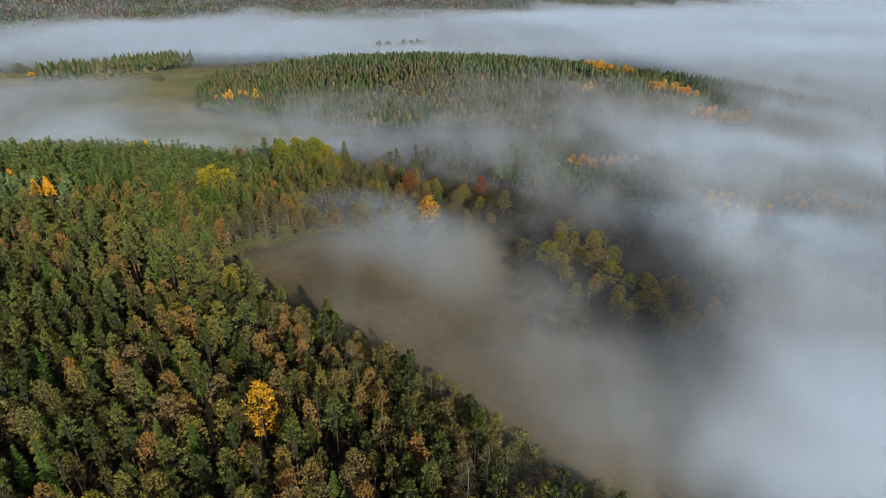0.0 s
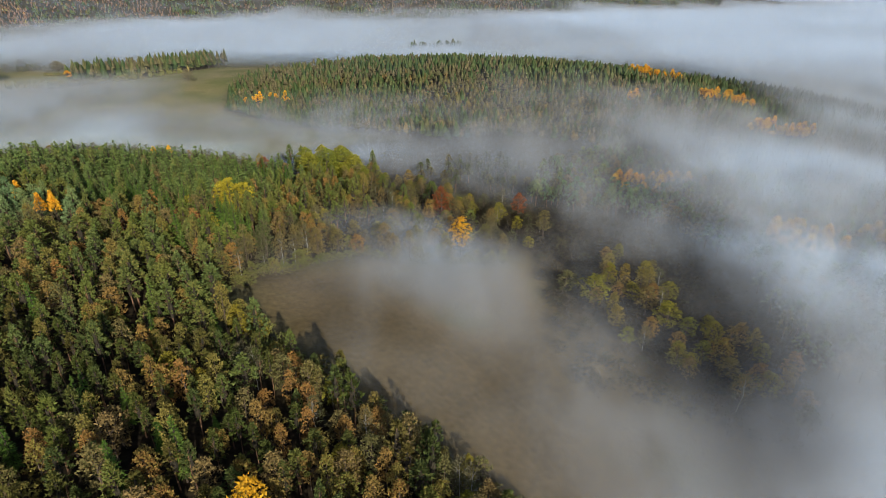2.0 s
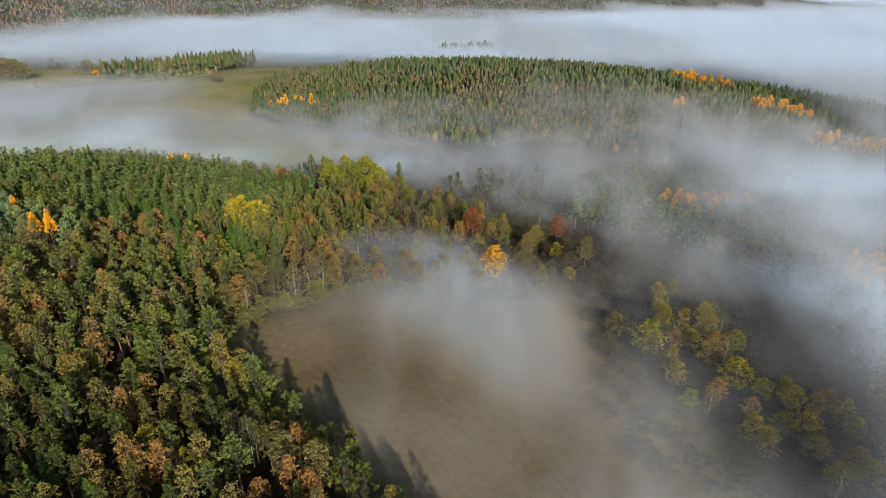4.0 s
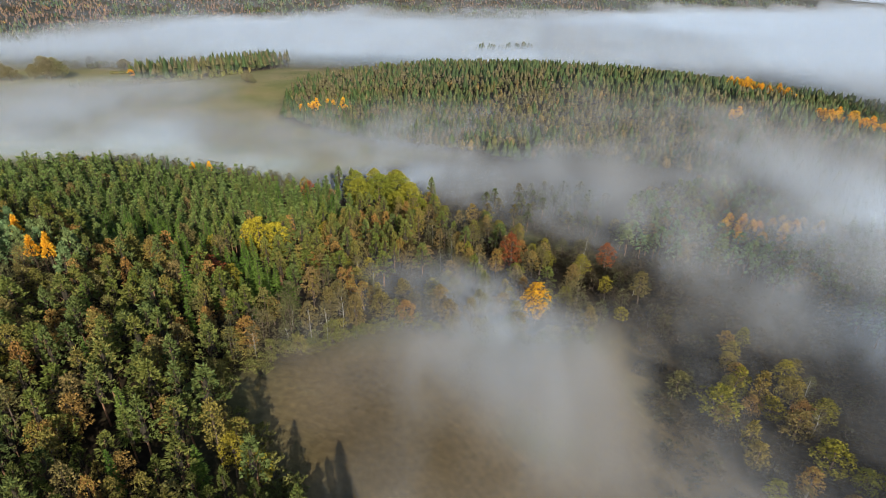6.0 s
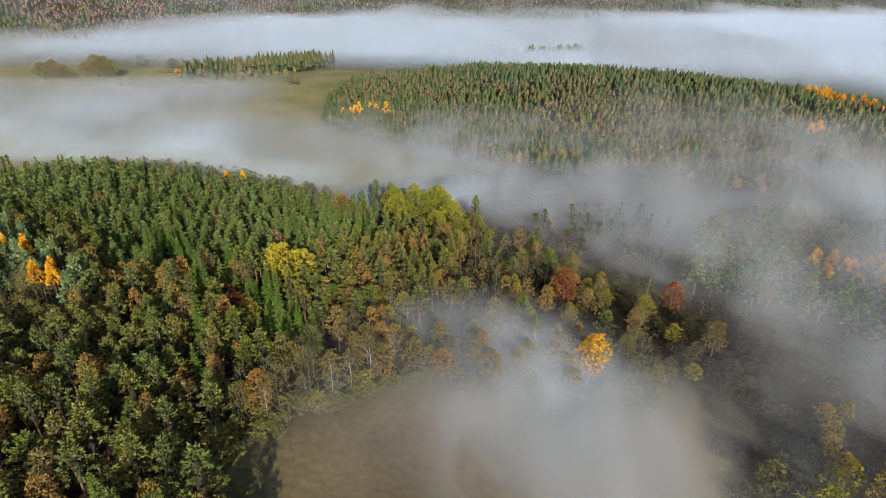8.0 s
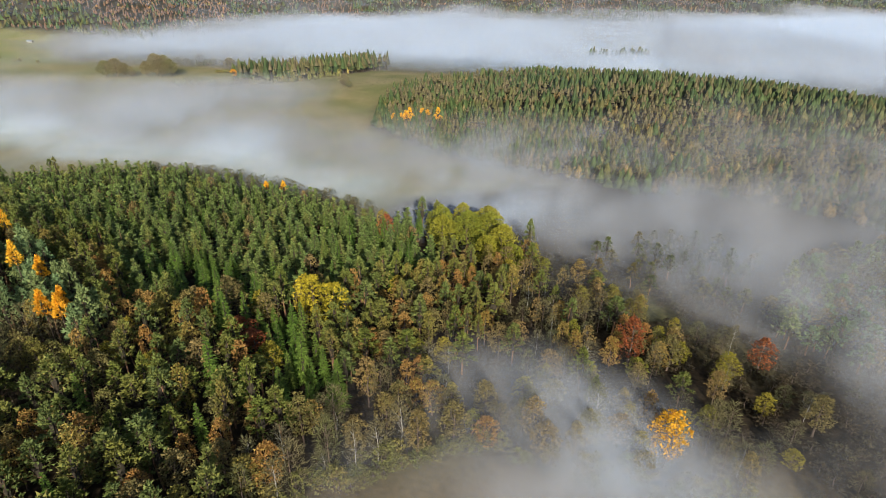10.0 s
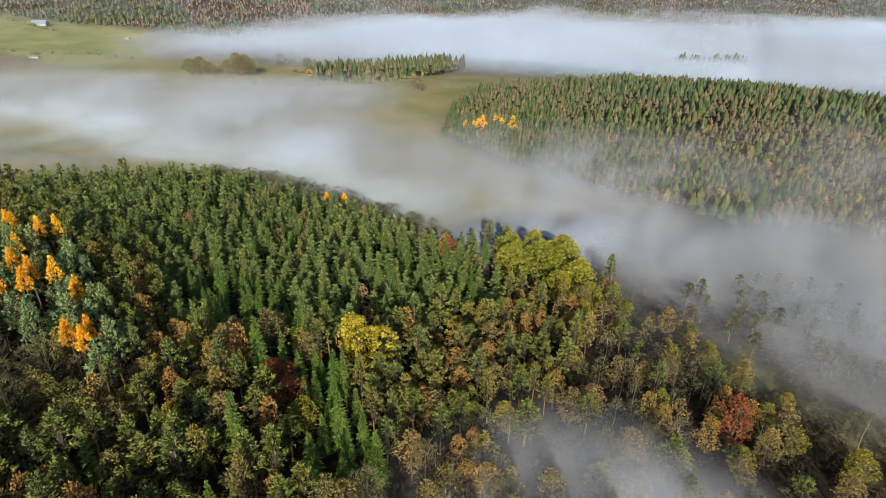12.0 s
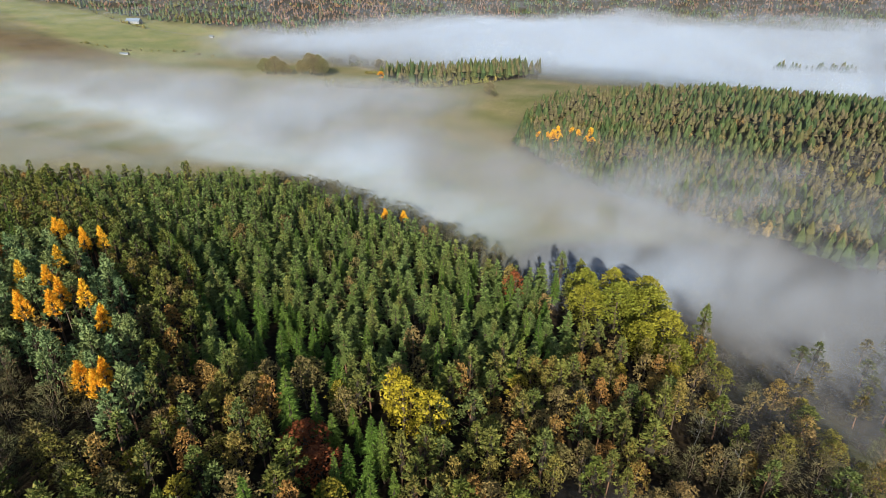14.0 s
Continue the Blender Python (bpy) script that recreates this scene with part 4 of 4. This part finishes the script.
for kind, label in (("crowned", "conifer wood on the far valley side"), ("dark", "green conifer wood on the far valley side"), ("slim", "dark conifer wood on the far valley side"), ("russet", "brown autumn wood on the far valley side"), ("mixed", "russet and olive autumn wood on the far valley side"), ("larch", "golden larches on the far valley side")):
    k = fk == kind
    woodland(SPECIES[kind][3] + "_stand", label, kind, -1, fx[k], fy[k], fs[k], 4)
ox, oy, o_r = scattered([(-118, 975), (-30, 1010), (-28, 1052), (-116, 1016)], 7, 0.5, 9)
woodland("pine_tree_stand", "dark treetops standing out of the far fog", "crowned", 0, ox, oy, np.stack([o_r.uniform(0.9, 1.5, len(ox)), o_r.uniform(0.55, 1.05, len(ox))], 1))

# ---- fog ----


def two_scales(x, y, sx, sy, octaves):
    """Noise that goes over from fine to broad away from the near valley."""
    out = smooth(20, 260, np.maximum(np.maximum(y - 520, x - 240), -430 - x))
    return (1 - out) * fbm(x / sx, y / sy, octaves) + out * fbm(x / sx / 7, y / sy / 7, 2)


def fog_amount(x, y):
    """How thick the fog lies over each place, and how far it reaches up."""
    wx_, wy_ = fbm(x / 70 + 3, y / 70, 3) - 0.5, fbm(x / 70, y / 70 + 8, 3) - 0.5
    x, y = x + 26 * wx_, y + 26 * wy_
    slope = x * 0.66 + y * 0.75
    near, past = smooth(214, 190, y), smooth(196, 222, y)
    # the field: a thin veil, a bright ridge of fog across it, a thick sheet towards the east
    d = 0.01 + 0.29 * smooth(66, 88, slope) * near * smooth(-84, -42, x) * (1 - 0.2 * smooth(30, 50, x) * smooth(140, 160, y))
    d = d + 1.2 * bump(x, y, -23, 189, 18, 11, -58) + 0.45 * bump(x, y, -42, 194, 15, 9, 20) + 0.6 * bump(x, y, 38, 116, 30, 15, -60) + 0.45 * bump(x, y, 32, 88, 18, 12, -50) - 0.22 * bump(x, y, 22, 172, 20, 9, -58)
    d = d + 2.4 * smooth(46, 90, x + 0.3 * (110 - y)) * smooth(55, 80, slope) * smooth(165, 128, y)
    d = d + 3.0 * smooth(70, 106, x) * smooth(360, 300, y) - 0.15 * bump(x, y, 47, 180, 24, 12, -45)
    # the hollow beyond, the meadow and the stands in it
    d = d + 0.10 * smooth(-70, -20, x) * past * smooth(310, 285, y) + 0.12 * bump(x, y, 0, 285, 26, 16, 0) + 0.55 * bump(x, y, 38, 218, 24, 10, 12) + 1.0 * bump(x, y, 55, 300, 34, 22, 0) - 0.3 * bump(x, y, 6, 240, 26, 24, 0) + 1.3 * bump(x, y, -46, 204, 11, 8, 20) + 0.5 * bump(x, y, 8, 316, 26, 14, 10)
    d = d + 1.3 * bump(x, y, 84, 264, 26, 20, 40) + 0.7 * bump(x, y, 58, 292, 22, 18, 0)
    d = d + 1.25 * smooth(286, 326, y + 0.25 * x) * smooth(410, 368, y) * smooth(-170, -100, x) + 0.7 * bump(x, y, 0, 372, 50, 16, 5)
    d = d + 1.2 * smooth(-40, -110, x) * smooth(302, 328, y + 0.12 * (x + 150)) * smooth(520, 400, y - 0.25 * (x + 150))
    d = d + 1.0 * bump(x, y, -520, 400, 190, 85, 20) + 0.5 * bump(x, y, -420, 500, 120, 40, 10) + 0.3 * bump(x, y, -240, 400, 110, 28, 15)
    d = d + 0.6 * bump(x, y, 130, 375, 80, 34, -30) + 3.0 * smooth(205, 270, x) * smooth(300, 380, y)
    d = d - 0.9 * bump(x, y, -470, 590, 110, 42, 30)
    for ax, ay, aw in ((90, 298, 20), (129, 230, 14), (171, 231, 16)):
        d = d * (1 - 0.38 * bump(x, y, ax, ay, aw, aw, 0))
    # wisps against the hill, the sea of fog behind it
    d = d + 0.08 * bump(x, y, -10, 445, 130, 22, -8)
    d = d + 3.6 * smooth(655, 840, y + 0.02 * x + 70 * smooth(-330, -420, x))
    d = d + 0.4 * bump(x, y, -600, 640, 90, 60, 20)
    d = d - 0.55 * bump(x, y, -255, 520, 60, 45, 20)
    # it lies low, with a ragged upper edge on the slopes
    lie = land(x, y) + 7 * (fbm(x / 85, y / 85 + 30, 3) - 0.5) * smooth(300, 600, y)
    d = d * np.where(y < 380, smooth(29, 14, lie), np.where(y < 700, smooth(19, 9.5, lie), smooth(24, 8, lie + 8 * (fbm(x / 150, y / 150, 3) - 0.5))))
    # the hill's upper wood stands clear, thin wisps climb its foot
    d = d * (1 - 0.8 * np.clip(1.3 * bump(x, y, -115, 500, 60, 52, 0) + bump(x, y, 40, 580, 110, 40, 0), 0, 1))
    d = d + 0.24 * bump(x, y, 0, 486, 55, 26, 12) + 0.24 * bump(x, y, -22, 448, 36, 20, 12) + 0.45 * bump(x, y, -78, 414, 55, 9, 12) + 0.08 * bump(x, y, 90, 450, 60, 18, -10)
    back = smooth(290, 340, y)
    billow = smooth(0.28, 0.72, (1 - back) * fbm(x / 52 + 0.3 * y / 52, y / 44, 3) + back * two_scales(x + 0.35 * y, y, 60, 110, 3))
    d = d * (0.32 + 0.28 * back + (1.25 - 0.5 * back) * billow + 0.35 * smooth(-250, -350, x) * smooth(560, 500, y) + 0.4 * smooth(60, 150, x) + 0.6 * smooth(700, 900, y))
    top = 10 + 3 * smooth(-30, 20, x) + 5 * smooth(-60, -10, x) * smooth(196, 225, y) * smooth(310, 270, y) + 12 * smooth(48, 88, x + 0.3 * (110 - y)) * smooth(60, 100, y) * smooth(190, 150, y) + 12 * smooth(60, 115, x) * smooth(60, 110, y) + 4 * bump(x, y, -47, 206, 12, 10, 20) + 6 * smooth(300, 370, y) + 3 * smooth(520, 700, y) + 12 * smooth(-20, 45, x) * smooth(238, 288, y)
    top = top - 9 * smooth(-50, -95, x) * smooth(296, 306, y) * smooth(395, 350, y)
    return np.maximum(d, 0), np.clip(top, 5, 25)


def fog_material(name, thin, middle, deep):
    """Fog by its optical depth: thin veils let the ground through, deep fog's whiter, bluer scattered light is put into
    its colour.
    """
    mat, n, l, bsdf = material(name)
    n.remove(bsdf)
    dens, geo = n.new("ShaderNodeAttribute"), n.new("ShaderNodeNewGeometry")
    dens.attribute_name = "thickness"

    def wisps(scale, detail, low, high):
        squeeze = n.new("ShaderNodeMapping")
        squeeze.inputs["Scale"].default_value = (1, 0.55, 0.6)
        l.new(geo.outputs["Position"], squeeze.inputs[0])
        node, span = n.new("ShaderNodeTexNoise"), n.new("ShaderNodeMapRange")
        node.inputs["Scale"].default_value, node.inputs["Detail"].default_value = scale, detail
        node.inputs["Distortion"].default_value = 0.6
        l.new(squeeze.outputs[0], node.inputs["Vector"])
        for slot, v in (("From Min", 0.3), ("From Max", 0.7), ("To Min", low), ("To Max", high)):
            span.inputs[slot].default_value = v
        l.new(node.outputs["Fac"], span.inputs[0])
        return span.outputs[0]

    depth = maths(n, l, "MULTIPLY", dens.outputs["Fac"], maths(n, l, "MULTIPLY", wisps(0.012, 4, 0.35, 1.7), wisps(0.055, 5, 0.25, 1.75)))
    alpha = maths(n, l, "SUBTRACT", 1.0, maths(n, l, "POWER", 2.718, maths(n, l, "MULTIPLY", depth, -1.0 / 0.235)))
    alpha = maths(n, l, "MULTIPLY", alpha, 0.235)
    clear, white, back = n.new("ShaderNodeBsdfTransparent"), n.new("ShaderNodeBsdfDiffuse"), n.new("ShaderNodeBsdfTranslucent")
    # droplets scatter the low sun whatever way the bank's surface lies: shade it as if it leaned to the sun
    lean = n.new("ShaderNodeCombineXYZ")
    for slot, v in zip(lean.inputs, (SUN_FROM.x * 0.43, SUN_FROM.y * 0.43, 0.9)):
        slot.default_value = v
    l.new(lean.outputs[0], white.inputs["Normal"])
    # scattered light of deep fog, painted in as a colour by thickness
    scatter_tint = ramp(n, [(0.0, thin), (0.22, middle), (0.6, deep)])
    l.new(dens.outputs["Fac"], scatter_tint.inputs[0])
    l.new(scatter_tint.outputs[0], white.inputs["Color"])
    l.new(scatter_tint.outputs[0], back.inputs["Color"])
    body, out = n.new("ShaderNodeMixShader"), n.new("ShaderNodeMixShader")
    body.inputs[0].default_value = 0.25
    l.new(white.outputs[0], body.inputs[1])
    l.new(back.outputs[0], body.inputs[2])
    l.new(alpha, out.inputs[0])
    l.new(clear.outputs[0], out.inputs[1])
    l.new(body.outputs[0], out.inputs[2])
    l.new(out.outputs[0], n["Material Output"].inputs["Surface"])
    return mat


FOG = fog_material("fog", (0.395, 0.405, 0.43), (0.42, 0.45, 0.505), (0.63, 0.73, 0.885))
# even blue tint that stands in for haze over the far land
HAZE = fog_material("distance_haze_tint", (0.62, 0.72, 0.92), (0.62, 0.72, 0.92), (0.62, 0.72, 0.92))
fx_, fy_, fq = lattice(growing(-430, 240, 8, -3000, 4200, 1.13), growing(30, 520, 8, 0, 4700, 1.11))
amount, reach = fog_amount(fx_, fy_)
floor_z = land(fx_, fy_)
LAYERS = 15
fog_root = tagged(new("fog_bank"), "low white morning fog lying over field and valley", "fog", kind="stuff")
for k in range(LAYERS):
    lift = 1.5 + 1.75 * k
    weight = 0.175 * smooth(1.15, 0.45, lift / reach) * 13 / (reach + 4)
    calm = smooth(520, 700, fy_)
    drift = 0.5 + 0.3 * calm + (1 - 0.55 * calm) * two_scales(fx_ + 12 * k, fy_ + 8 * k, 40, 60, 3)
    dens = amount * weight * 1.6 * drift * drift
    # top sheet: a blue veil added to imitate haze that grows with distance
    if k == LAYERS - 1:
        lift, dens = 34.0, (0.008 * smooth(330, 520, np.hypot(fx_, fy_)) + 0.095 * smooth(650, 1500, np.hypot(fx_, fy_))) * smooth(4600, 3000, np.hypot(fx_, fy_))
    out = smooth(20, 260, np.maximum(np.maximum(fy_ - 520, fx_ - 240), -430 - fx_))
    ripple = lift * (0.22 + 0.8 * out) * (two_scales(fx_, fy_, 34, 34, 3) - 0.5) if k < LAYERS - 1 else 0
    used = (dens[fq].max(1) > 0.006)
    q = fq[used]
    ids, q = np.unique(q, return_inverse=True)
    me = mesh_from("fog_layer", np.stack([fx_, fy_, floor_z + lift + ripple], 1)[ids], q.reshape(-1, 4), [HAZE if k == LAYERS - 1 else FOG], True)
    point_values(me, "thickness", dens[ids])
    new("fog_layer", me).parent = fog_root
